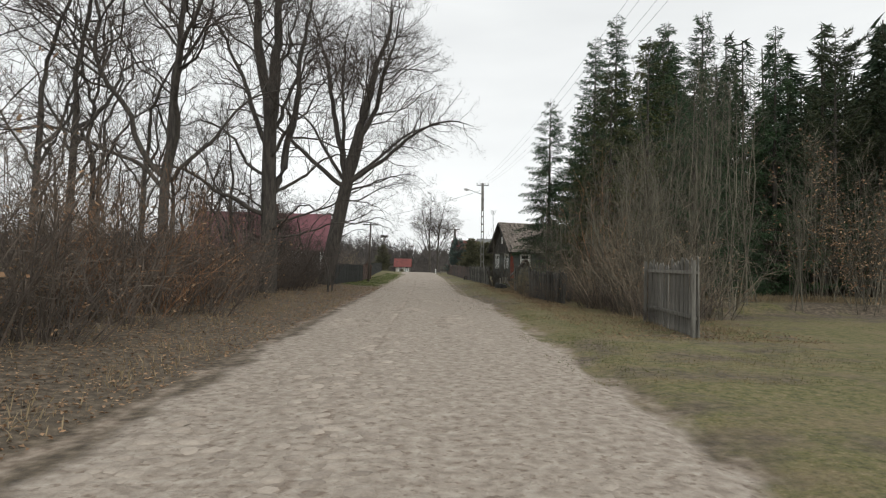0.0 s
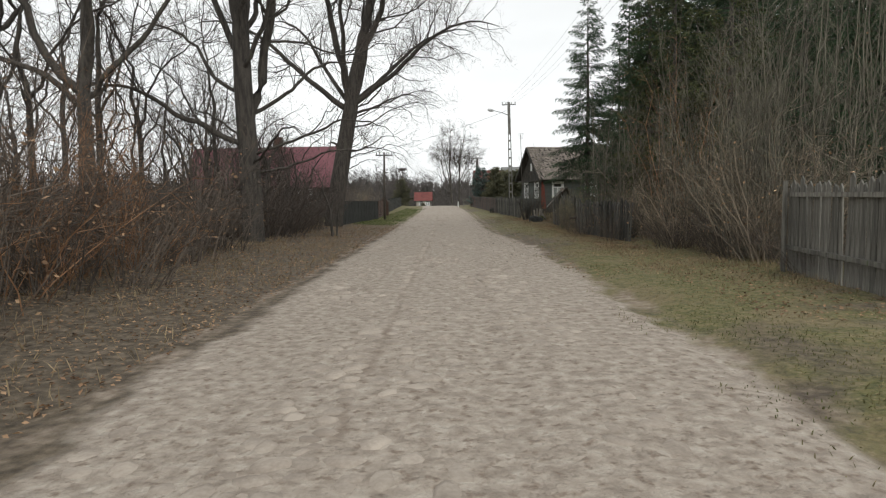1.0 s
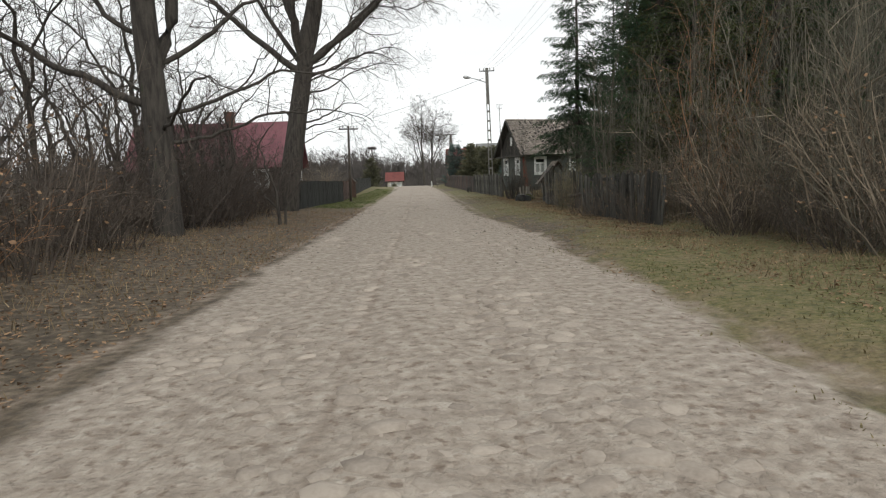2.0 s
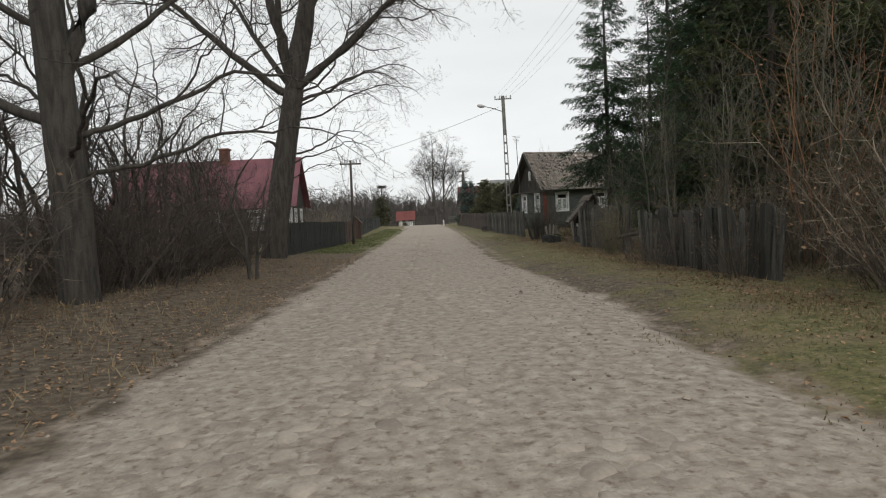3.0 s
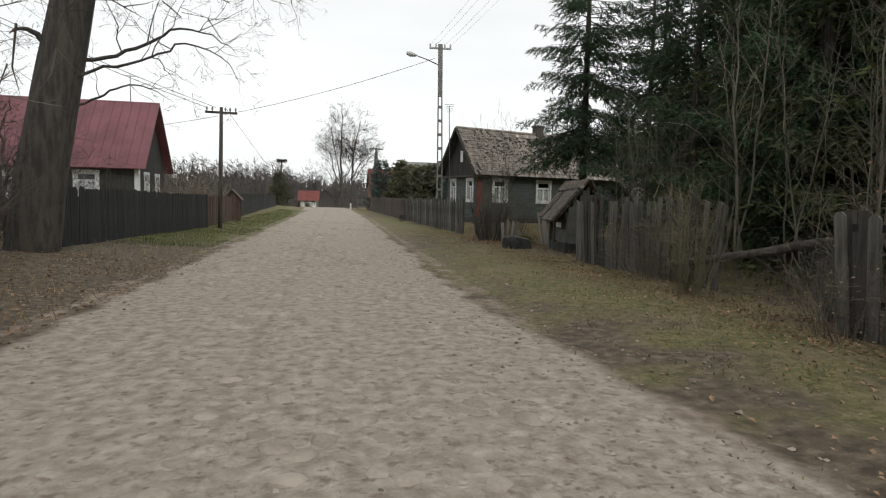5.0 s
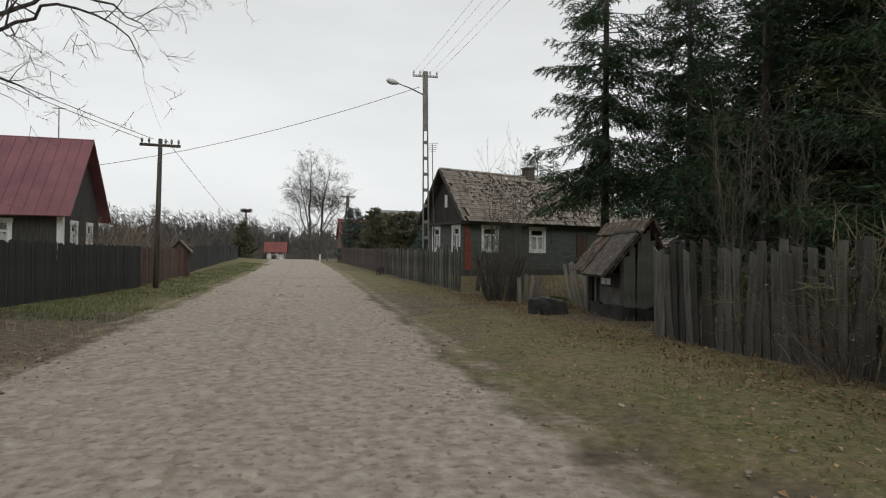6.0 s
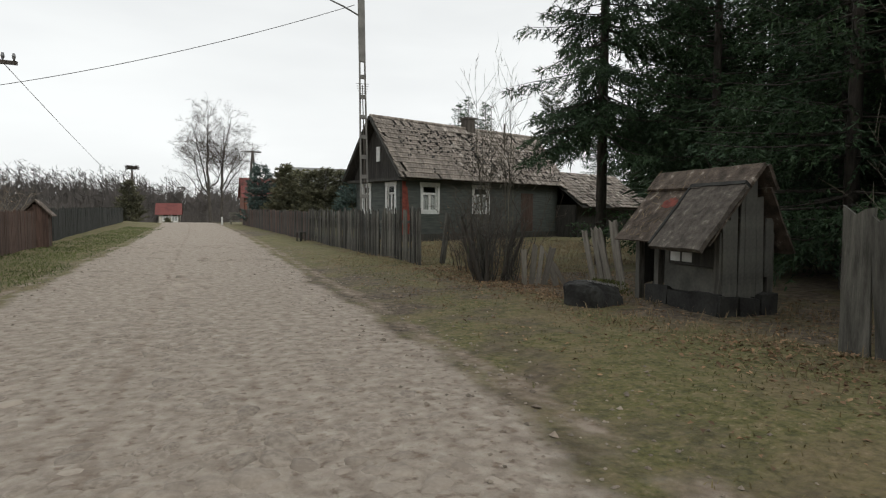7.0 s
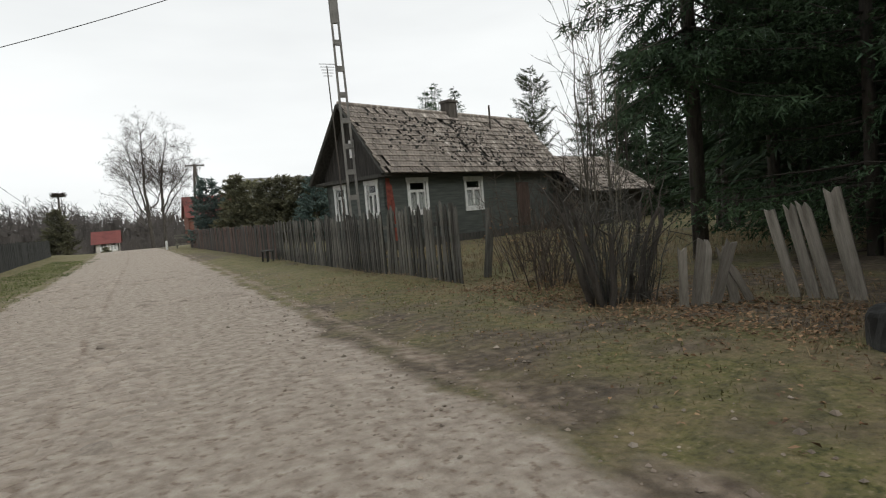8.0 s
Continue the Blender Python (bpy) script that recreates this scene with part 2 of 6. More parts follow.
    near.inputs["From Min"].default_value, near.inputs["From Max"].default_value = 0.02, 0.075
    near.inputs["To Min"].default_value, near.inputs["To Max"].default_value = 1.0, 0.0
    l.new(gap.outputs[0], near.inputs["Value"])
    # noise breaks the painted groove shade into stretches
    worn = n.new("ShaderNodeMath")
    worn.operation = "MULTIPLY"
    l.new(near.outputs["Result"], worn.inputs[0])
    l.new(ramp(noise_tex(1.6, 4), (0.42, (0.05, 0.05, 0.05)), (0.66, (0.75, 0.75, 0.75))), worn.inputs[1])
    sand = mix(worn.outputs[0], sand, brown)
    c = mix(mask("grass", 1.1, 0.18), litter, grass)
    c = mix(mask("mud", 1.7, 0.22), c, mud)
    c = mix(mask("road", 1.3, 0.2), c, sand)
    l.new(c, b.inputs["Base Color"])
    bp = n.new("ShaderNodeBump")
    bp.inputs["Strength"].default_value, bp.inputs["Distance"].default_value = 0.9, 0.025
    l.new(noise_tex(30, 10), bp.inputs["Height"])
    lump = n.new("ShaderNodeBump")
    lump.inputs["Strength"].default_value, lump.inputs["Distance"].default_value = 0.8, 0.07
    l.new(noise_tex(7, 6), lump.inputs["Height"])
    l.new(bp.outputs["Normal"], lump.inputs["Normal"])
    l.new(lump.outputs["Normal"], b.inputs["Normal"])


ground_material(M_ground)

# ---- geometry helpers ----


class G:
    """Gathers corners and faces of one mesh."""

    def __init__(self):
        self.v, self.f = [], []

    def tube(self, pts, rads, sides=6, cap=True):
        base = len(self.v)
        k = len(pts)
        ref = Vector((0.31, 0.17, 0.93))
        for i in range(k):
            d = (pts[min(i + 1, k - 1)] - pts[max(i - 1, 0)])
            d = d.normalized() if d.length > 1e-9 else Vector((0, 0, 1))
            a = d.cross(ref)
            a = a.normalized() if a.length > 1e-3 else d.orthogonal().normalized()
            c = d.cross(a)
            for j in range(sides):
                w = 2 * math.pi * j / sides
                self.v.append(pts[i] + (a * math.cos(w) + c * math.sin(w)) * rads[i])
        for i in range(k - 1):
            for j in range(sides):
                p, q = base + i * sides + j, base + i * sides + (j + 1) % sides
                self.f.append((p, q, q + sides, p + sides))
        if cap:
            self.f.append(tuple(base + j for j in reversed(range(sides))))
            self.f.append(tuple(base + (k - 1) * sides + j for j in range(sides)))

    def box(self, lo, hi, m=None, jitter=0.0, rng=None):
        base = len(self.v)
        for z in (lo[2], hi[2]):
            for x, y in ((lo[0], lo[1]), (hi[0], lo[1]), (hi[0], hi[1]), (lo[0], hi[1])):
                p = Vector((x, y, z))
                if jitter:
                    p += Vector((rng.uniform(-1, 1), rng.uniform(-1, 1), rng.uniform(-1, 1))) * jitter
                self.v.append(m @ p if m else p)
        for q in ((3, 2, 1, 0), (4, 5, 6, 7), (0, 1, 5, 4), (1, 2, 6, 5), (2, 3, 7, 6), (3, 0, 4, 7)):
            self.f.append(tuple(base + i for i in q))

    def prism(self, outline, depth, m=None):
        """A flat outline in x and z, given thickness along y."""
        base, k = len(self.v), len(outline)
        for y in (0, depth):
            for x, z in outline:
                p = Vector((x, y, z))
                self.v.append(m @ p if m else p)
        self.f.append(tuple(base + i for i in range(k)))
        self.f.append(tuple(base + k + i for i in reversed(range(k))))
        for i in range(k):
            j = (i + 1) % k
            self.f.append((base + i, base + k + i, base + k + j, base + j))

    def face(self, *pts):
        base = len(self.v)
        self.v.extend(pts)
        self.f.append(tuple(range(base, base + len(pts))))

    def mesh(self, name, mat, smooth=False):
        me = bpy.data.meshes.new(name)
        me.from_pydata([tuple(p) for p in self.v], [], self.f)
        me.materials.append(mat)
        if smooth:
            me.polygons.foreach_set("use_smooth", [True] * len(me.polygons))
        me.update()
        return me


def part(name, g, mat, parent=None, label="", smooth=False):
    ob = new(name, g.mesh(name, mat, smooth) if isinstance(g, G) else g)
    if parent:
        ob.parent = parent
    return tagged(ob, label)


def thing(name, m, label, category, group="", kind=""):
    ob = new(name)
    ob.matrix_world = m
    ob.empty_display_size = 0.2
    return tagged(ob, label, category, group, kind)


V = Vector


def lerp(a, b, t):
    return a + (b - a) * t


def smooth01(t):
    t = min(1, max(0, t))
    return t * t * (3 - 2 * t)


# ---- ground ----


def road_edges(y):
    yy = min(max(y, -20), 160)
    bend = 0.0009 * max(yy - 52, 0) ** 1.9
    return -2.15 - 0.017 * max(min(yy, 55) - 8, 0) - bend, 1.62 + 0.10 * smooth01((yy - 30) / 25) - bend


def seam_x(y):
    """The old middle line of stones in the lane."""
    return -0.58 - 0.44 * smooth01((y - 28) / 34) - 0.0009 * max(y - 58, 0) ** 1.9


def gz(x, y):
    """Height of the ground."""
    h = 0.3 * smooth01((y - 50) / 45) - 1.1 * smooth01((y - 100) / 40)
    a, b = road_edges(y)
    mid = (a + b) / 2
    if a - 0.6 < x < b + 0.6:
        h += 0.03 * (1 - ((x - mid) / (b - mid + 0.6)) ** 2) - 0.02
        h += 0.012 * noise.noise((x * 1.1, y * 0.7, 1.0))
        for c in (-1.15, 0.75):
            h -= 0.02 * math.exp(-((x - mid - c) / 0.22) ** 2)
    else:
        s = (a - x) if x < a else (x - b)
        h += 0.05 * smooth01((s - 0.5) / 1.6) * (0.6 + noise.noise((x * 0.5, y * 0.4, 4.0)))
        h += 0.018 * noise.noise((x * 2.3, y * 2.3, 9.0))
        if x < a:
            h += 0.12 * smooth01((s - 1.2) / 2.5)
        h -= 0.06 * math.exp(-((x - b - lerp(0.85, 0.35, smooth01((y - 23) / 8))) / 0.3) ** 2) if x > b else 0
        if x > 7.5:
            h += 0.30 * smooth01((x - 7.5) / 2.5) * smooth01((y - 22.0 - 0.6 * noise.noise((x * 0.4, 3.0, 1.0))) / 0.9) * (1 - smooth01((y - 30) / 8))
    return h


def ticks(dense_lo, dense_hi, step, far):
    t = [dense_lo + step * i for i in range(int((dense_hi - dense_lo) / step) + 1)]
    lo, hi, s = dense_lo, dense_hi, step
    while hi < far:
        s *= 1.35
        hi, lo = hi + s, lo - s
        t = [lo] + t + [hi]
    return t


def build_ground():
    xs, ys = ticks(-9, 9, 0.2, 1500), ticks(2, 66, 0.25, 1800)
    me = bpy.data.meshes.new("ground")
    verts = [(x, y, gz(x, y)) for y in ys for x in xs]
    w = len(xs)
    faces = [(j * w + i, j * w + i + 1, (j + 1) * w + i + 1, (j + 1) * w + i) for j in range(len(ys) - 1) for i in range(w - 1)]
    me.from_pydata(verts, [], faces)
    masks = {k: [] for k in ("road", "grass", "mud", "seam")}
    for x, y, _ in verts:
        a, b = road_edges(y)
        masks["seam"].append(x - seam_x(y) - 0.15)
        wob = 0.18 * noise.noise((y * 0.35, 2.0 if x < 0 else 7.0, 0))
        inside = min(x - a, b + 0.05 + 0.75 * (1 - smooth01((y - 25) / 8)) - x) + wob
        masks["road"].append(0.5 + max(-1.5, min(1.5, inside * 2.2)))
        rut = max(0, 1 - abs(x - b - lerp(0.9, 0.3, smooth01((y - 23) / 8))) / 0.5) if x > 0 else max(0, 1 - abs(a - 0.25 - x) / 0.5)
        masks["mud"].append(-0.6 + 1.25 * rut if y < 130 else -0.8)
        gr = noise.noise((x * 0.25, y * 0.13, 3.0)) * 0.5
        if x > 0:
            g = 0.5 + 0.25 * smooth01((x - b - 0.5) / 1.5) - 0.3 * smooth01((x - 4.4) / 1.2) * (1 if 19 < y < 44 else 0) + gr
        else:
            g = -0.45 + gr + 1.7 * smooth01((y - 39.5) / 4)
        masks["grass"].append(g)
    for k, vals in masks.items():
        me.attributes.new(k, "FLOAT", "POINT").data.foreach_set("value", vals)
    me.polygons.foreach_set("use_smooth", [True] * len(me.polygons))
    me.materials.append(M_ground)
    tagged(new("ground", me), "sandy village lane between grassy and leaf-strewn verges", "ground", kind="structure")


build_ground()

# ---- plants ----


def branch(g, rng, p, d, length, r0, r1, segs, wander, lift, sides):
    """One crooked limb; returns its points and radii."""
    pts, rads = [p.copy()], [r0]
    step = length / segs
    axis = d.normalized()
    for i in range(segs):
        axis = (axis + V((rng.gauss(0, wander * 0.3), rng.gauss(0, wander * 0.3), rng.gauss(0, wander * 0.3) + lift))).normalized()
        d = (axis + V((rng.gauss(0, wander), rng.gauss(0, wander), rng.gauss(0, wander)))).normalized()
        p = p + d * step
        pts.append(p.copy())
        rads.append(lerp(r0, r1, (i + 1) / segs))
    g.tube(pts, rads, sides, cap=False)
    return pts, rads


def sliver(g, rng, p, d, length, r):
    """The thinnest twigs: a bent tapering splinter."""
    a = d.orthogonal().normalized() * r
    a = Matrix.Rotation(rng.uniform(0, 6.3), 3, d) @ a
    mid = p + d * length * 0.55
    d2 = (d + V((rng.gauss(0, 0.25), rng.gauss(0, 0.25), rng.gauss(0.05, 0.25)))).normalized()
    b = len(g.v)
    g.v.extend((p - a, p + a, mid + a * 0.7, mid - a * 0.7, mid + d2 * length * 0.45))
    g.f += [(b, b + 1, b + 2, b + 3), (b + 3, b + 2, b + 4)]
    return mid, d2


def along(pts, rads, t):
    x = t * (len(pts) - 1)
    i = min(int(x), len(pts) - 2)
    return pts[i].lerp(pts[i + 1], x - i), (pts[i + 1] - pts[i]).normalized(), lerp(rads[i], rads[i + 1], x - i)


def side_dir(rng, d, angle):
    a = d.orthogonal().normalized()
    a = Matrix.Rotation(rng.uniform(0, 2 * math.pi), 3, d) @ a
    return (d * math.cos(angle) + a * math.sin(angle)).normalized()


def ramify(g, rng, pts, rads, length, level, spec, twigs, tw=1.0):
    """Side branches, level by level. spec: per level (count per metre, length share, angle, wander, lift, sides)."""
    dens, share, ang, wander, lift, sides = spec[level]
    last = level == len(spec) - 1
    count = max(2, int(length * dens * rng.uniform(0.8, 1.2)))
    for k in range(count):
        t = rng.uniform(0.22 if level else 0.28, 1.0)
        p, d, r = along(pts, rads, t)
        ln = max(0.3, length * share * rng.uniform(0.6, 1.25) * (1.15 - 0.6 * t))
        sd = side_dir(rng, d, radians(ang) * rng.uniform(0.7, 1.3))
        r0 = min(r * 0.6, max(0.008 * tw, ln * 0.0105))
        tgt = twigs if level >= 1 else g
        if last:
            mid, d2 = sliver(tgt, rng, p, sd, ln, 0.0055 * tw)
            for _ in range(2):
                sliver(tgt, rng, mid, side_dir(rng, d2, 0.7), ln * rng.uniform(0.3, 0.7), 0.004 * tw)
            continue
        segs = max(3, int(ln / 0.4) + 2)
        bp, br = branch(tgt, rng, p, sd, ln, r0, r0 * 0.3, min(segs, 7 if level == 0 else 4 if level == 1 else 3), wander, lift, sides)
        ramify(g, rng, bp, br, ln, level + 1, spec, twigs, tw)


def limb(g, rng, p, d, length, r0, r1, segs, wander, sides, droop):
    """A main limb: it rises along its first half, kinks, and bends over towards its tip."""
    pts, rads = [p.copy()], [r0]
    step = length / segs
    axis = d.normalized()
    for i in range(segs):
        u = (i + 1) / segs
        bend = lerp(0.05, -0.16 * droop, smooth01((u - 0.25) / 0.6))
        axis = (axis + V((rng.gauss(0, wander * 0.35), rng.gauss(0, wander * 0.35), rng.gauss(0, wander * 0.2) + bend))).normalized()
        way = (axis + V((rng.gauss(0, wander), rng.gauss(0, wander), rng.gauss(0, wander * 0.7)))).normalized()
        p = p + way * step
        pts.append(p.copy())
        rads.append(r0 * (1 - u) ** 0.8 + r1 * u)
    g.tube(pts, rads, sides, cap=False)
    return pts, rads


def bare_tree(name, seed, stems, spec, label, m, group="", tw=1.0):
    """stems: (foot, lean, length, radius, forks) for each main stem; a fork (share of the stem, direction, length, radius) is a limb that ramifies."""
    rng = random.Random(seed)
    t = thing(name, m, label, "tree", group)
    wood, twigs = G(), G()
    for base, lean, length, r, forks in stems:
        d = V((lean[0], lean[1], 1))
        pts, rads = branch(wood, rng, V((base[0], base[1], -0.25)), d, length, r, r * 0.72, 7, 0.018, 0.0, 10)
        rads[0] *= 1.25
        for at, fx, fy, fz, fl, fr in forks:
            p, d0, r0 = along(pts, rads, at)
            flat = math.hypot(fx, fy) / math.hypot(fx, fy, fz)
            r1 = r0 * 0.97 if at == 1.0 and fr > 0.14 else min(fr, r0 * 0.9)
            bp, br = limb(wood, rng, p, V((fx, fy, fz)), fl, r1, fr * 0.08, 18, 0.10 if fr > 0.1 else 0.22, 7, smooth01((flat - 0.25) / 0.5))
            ramify(wood, rng, bp, br, fl, 0, spec, twigs, tw)
    part("trunk", wood, M_bark, t, "", True)
    part("crown", twigs, M_twig, t, "bare leafless twigs")
    return t


SPEC = [(2.5, 0.40, 50, 0.20, 0.03, 5), (2.8, 0.44, 48, 0.22, 0.0, 4), (4.6, 0.46, 46, 0.22, -0.04, 3), (5.4, 0.85, 40, 0.15, -0.05, 3)]
SPEC_FAR = [(1.7, 0.40, 50, 0.17, 0.05, 4), (2.8, 0.45, 48, 0.18, 0.04, 3), (4.5, 0.7, 44, 0.16, 0.02, 3)]


def grow_large_trees():
    # by the fence of the red-roofed house: one stout leaning trunk that splits into uprights
    bare_tree("roadside_tree", 12, [((0, 0), (0.17, -0.03), 6.4, 0.48, [
        (1.0, 0.10, 0.10, 1.0, 12.5, 0.27), (0.99, -0.24, 0.0, 1.0, 11.5, 0.20), (0.98, 0.34, -0.1, 1.0, 11.0, 0.20), (0.98, -0.1, -0.4, 1.0, 9.0, 0.14),
        (0.99, 0.95, -0.25, 0.50, 8.6, 0.14), (0.96, -1.0, -0.2, 0.48, 8.6, 0.15), (1.0, 0.8, 0.5, 0.7, 8.0, 0.12), (1.0, -0.7, 0.5, 0.8, 8.0, 0.12), (0.92, 0.95, 0.1, 0.12, 4.4, 0.07), (0.58, 1.0, -0.1, 0.10, 4.2, 0.034), (0.82, 1.0, 0.35, 0.22, 5.6, 0.042), (0.9, 0.9, -0.5, 0.3, 5.5, 0.04), (0.95, 1.0, 0.1, 0.4, 6.0, 0.045),
        (0.62, 1.0, -0.2, 0.10, 3.6, 0.045), (0.5, 0.9, 0.3, 0.2, 2.4, 0.03), (0.66, -0.7, -0.5, 0.35, 1.0, 0.09)])], SPEC,
        "tall bare roadside tree with stout grey-brown leaning trunk", pose(-5.85, 37.6, 0), "", 0.65)
    # farther back along the thicket, two stems
    bare_tree("roadside_tree", 23, [
        ((0, 0), (-0.02, 0.0), 7.0, 0.34, [(1.0, -0.16, 0.05, 1.0, 9.5, 0.20), (1.0, 0.10, 0.1, 1.0, 10.5, 0.2), (0.55, 0.36, 0.05, 1.0, 9.5, 0.17), (0.85, -0.5, 0.2, 0.9, 7.5, 0.11), (0.48, -1.0, -0.3, 0.35, 6.0, 0.10),
                                           (0.44, 1.0, -0.15, 0.10, 5.2, 0.055), (0.36, 1.0, 0.25, 0.02, 5.4, 0.048), (0.40, 0.8, -0.5, 0.15, 4.2, 0.05), (0.62, 0.9, 0.4, 0.3, 5.0, 0.07), (0.7, -0.9, 0.3, 0.5, 5.0, 0.07),
                                           (0.5, -0.8, 0.5, 0.3, 4.2, 0.05), (0.9, 0.1, -0.7, 0.8, 6.5, 0.10), (0.8, 0.7, -0.4, 0.6, 5.5, 0.08), (0.95, 0.6, 0.5, 0.8, 6.5, 0.09)])], SPEC,
        "bare tree whose dark mossy trunk forks over the thicket", pose(-6.05, 26.4, 0), "", 0.75)
    bare_tree("roadside_tree", 37, [
        ((0, 0), (0.0, 0.02), 4.3, 0.18, [(0.93, -0.62, 0.1, 1.0, 9.5, 0.09), (1.0, 0.04, 0.1, 1.0, 10.5, 0.15), (0.9, 0.24, -0.1, 1.0, 9.0, 0.09), (0.85, -0.9, -0.2, 0.6, 5.5, 0.07), (0.9, 0.8, 0.2, 0.7, 5.5, 0.07)])], SPEC,
        "bare grey-brown tree forking low above brambles", pose(-7.6, 20.6, 0), "", 0.8)
    back = bare_tree("thicket_tree", 41, [((0, 0), (0.03, 0.02), 5.5, 0.12, [(1.0, 0.04, 0.02, 1.0, 7.5, 0.085), (0.8, 0.45, 0.2, 1.0, 5.5, 0.05), (0.7, -0.5, -0.2, 1.0, 5.0, 0.05), (0.6, -0.2, 0.6, 0.9, 4.5, 0.045), (0.9, -0.3, 0.4, 1.0, 6.0, 0.06), (0.5, 0.6, -0.3, 0.8, 3.8, 0.04)])], SPEC_FAR,
        "slender bare tree at the back of the thicket", pose(-10.5, 15.5, 0), "slender trees behind the thicket", 1.6)
    rng = random.Random(5)
    for i in range(22):
        x, y = -rng.uniform(10, 22), 12 + i * 1.8 + rng.uniform(-1, 1)
        if y > 44:
            x -= 6
        s = rng.uniform(0.75, 1.25)
        c = copy_thing(back, pose(x, y, 0, 0, 0, rng.uniform(0, 360)))
        c.scale = (s, s, s)
    small = bare_tree("thicket_tree", 47, [((0, 0), (-0.05, 0.02), 1.3, 0.06, [(1.0, -0.1, 0.0, 1.0, 2.2, 0.045), (0.8, 0.5, 0.2, 1.0, 1.8, 0.03), (0.6, -0.7, 0.1, 0.8, 1.6, 0.028)]), ((0.12, 0.0), (0.08, 0.0), 1.2, 0.045, [(1.0, 0.2, 0.1, 1.0, 1.9, 0.035), (0.7, 0.9, -0.1, 0.7, 1.4, 0.025)])], SPEC_FAR,
        "small dark crooked tree at the lane's edge", pose(-4.35, 30.2, 0.0), "", 0.9)
    for x, y, s in ((-6.3, 31.8, 1.25), (-7.4, 33.6, 1.4), (-6.8, 35.4, 1.3), (-8.0, 37.2, 1.4), (-6.2, 28.2, 1.2), (-7.6, 26.0, 1.4), (-7.2, 39.6, 1.2), (-8.8, 41.5, 1.4), (-7.0, 30.4, 1.4), (-6.6, 33.2, 1.1), (-8.4, 29.4, 1.45), (-9.0, 34.4, 1.4)):
        c = copy_thing(small, pose(x, y, 0.05, 0, 0, rng.uniform(0, 360)))
        c.scale = (s * 1.15, s * 1.15, s)
        tagged(c, "small crooked bare tree in the dark thicket", group="crooked trees in the thicket")
    for x, y, s in ((-8.3, 30.6, 0.42), (-9.2, 35.2, 0.48), (-10.4, 31.6, 0.5), (-9.6, 38.8, 0.45), (-8.6, 32.8, 0.4), (-9.4, 27.6, 0.5), (-7.8, 36.4, 0.4), (-8.6, 39.8, 0.46), (-7.3, 31.3, 0.36), (-10.0, 42.5, 0.5), (-11.0, 44.0, 0.52), (-7.9, 28.0, 0.42), (-8.8, 24.6, 0.45)):
        c = copy_thing(back, pose(x, y, 0.05, 0, 0, rng.uniform(0, 360)))
        c.scale = (s * 1.2, s * 1.2, s)
        tagged(c, "slim young bare tree in the thicket")
    bare_tree("lone_tree", 53, [
        ((-0.45, 0), (-0.03, 0), 4.5, 0.25, [(1.0, -0.06, 0.1, 1.0, 10.0, 0.19), (0.95, 0.22, 0.3, 1.0, 8.5, 0.10), (0.9, -0.55, 0.2, 1.0, 7.8, 0.10), (0.78, -0.95, -0.2, 0.75, 5.6, 0.07), (0.97, -0.3, -0.4, 1.0, 8.8, 0.11), (0.62, -1.0, 0.2, 0.45, 4.4, 0.05), (0.5, -0.9, -0.4, 0.3, 3.2, 0.04)]),
        ((0.75, 0.3), (0.04, 0), 4.2, 0.2, [(1.0, 0.08, 0.0, 1.0, 9.8, 0.17), (0.9, 0.6, 0.1, 1.0, 7.2, 0.09), (0.78, 0.95, 0.2, 0.75, 5.2, 0.07), (0.97, 0.32, -0.4, 1.0, 8.2, 0.10), (0.62, 1.0, 0.1, 0.45, 4.0, 0.05), (0.95, -0.2, 0.5, 1.0, 8.0, 0.09)])],
        [(2.8, 0.38, 52, 0.14, 0.04, 4), (3.4, 0.44, 48, 0.16, 0.03, 3), (8.5, 0.62, 44, 0.15, 0.02, 3)],
        "tall bare tree with two trunks beside the lane", pose(0.7, 112, -0.25), "", 1.25)


grow_large_trees()


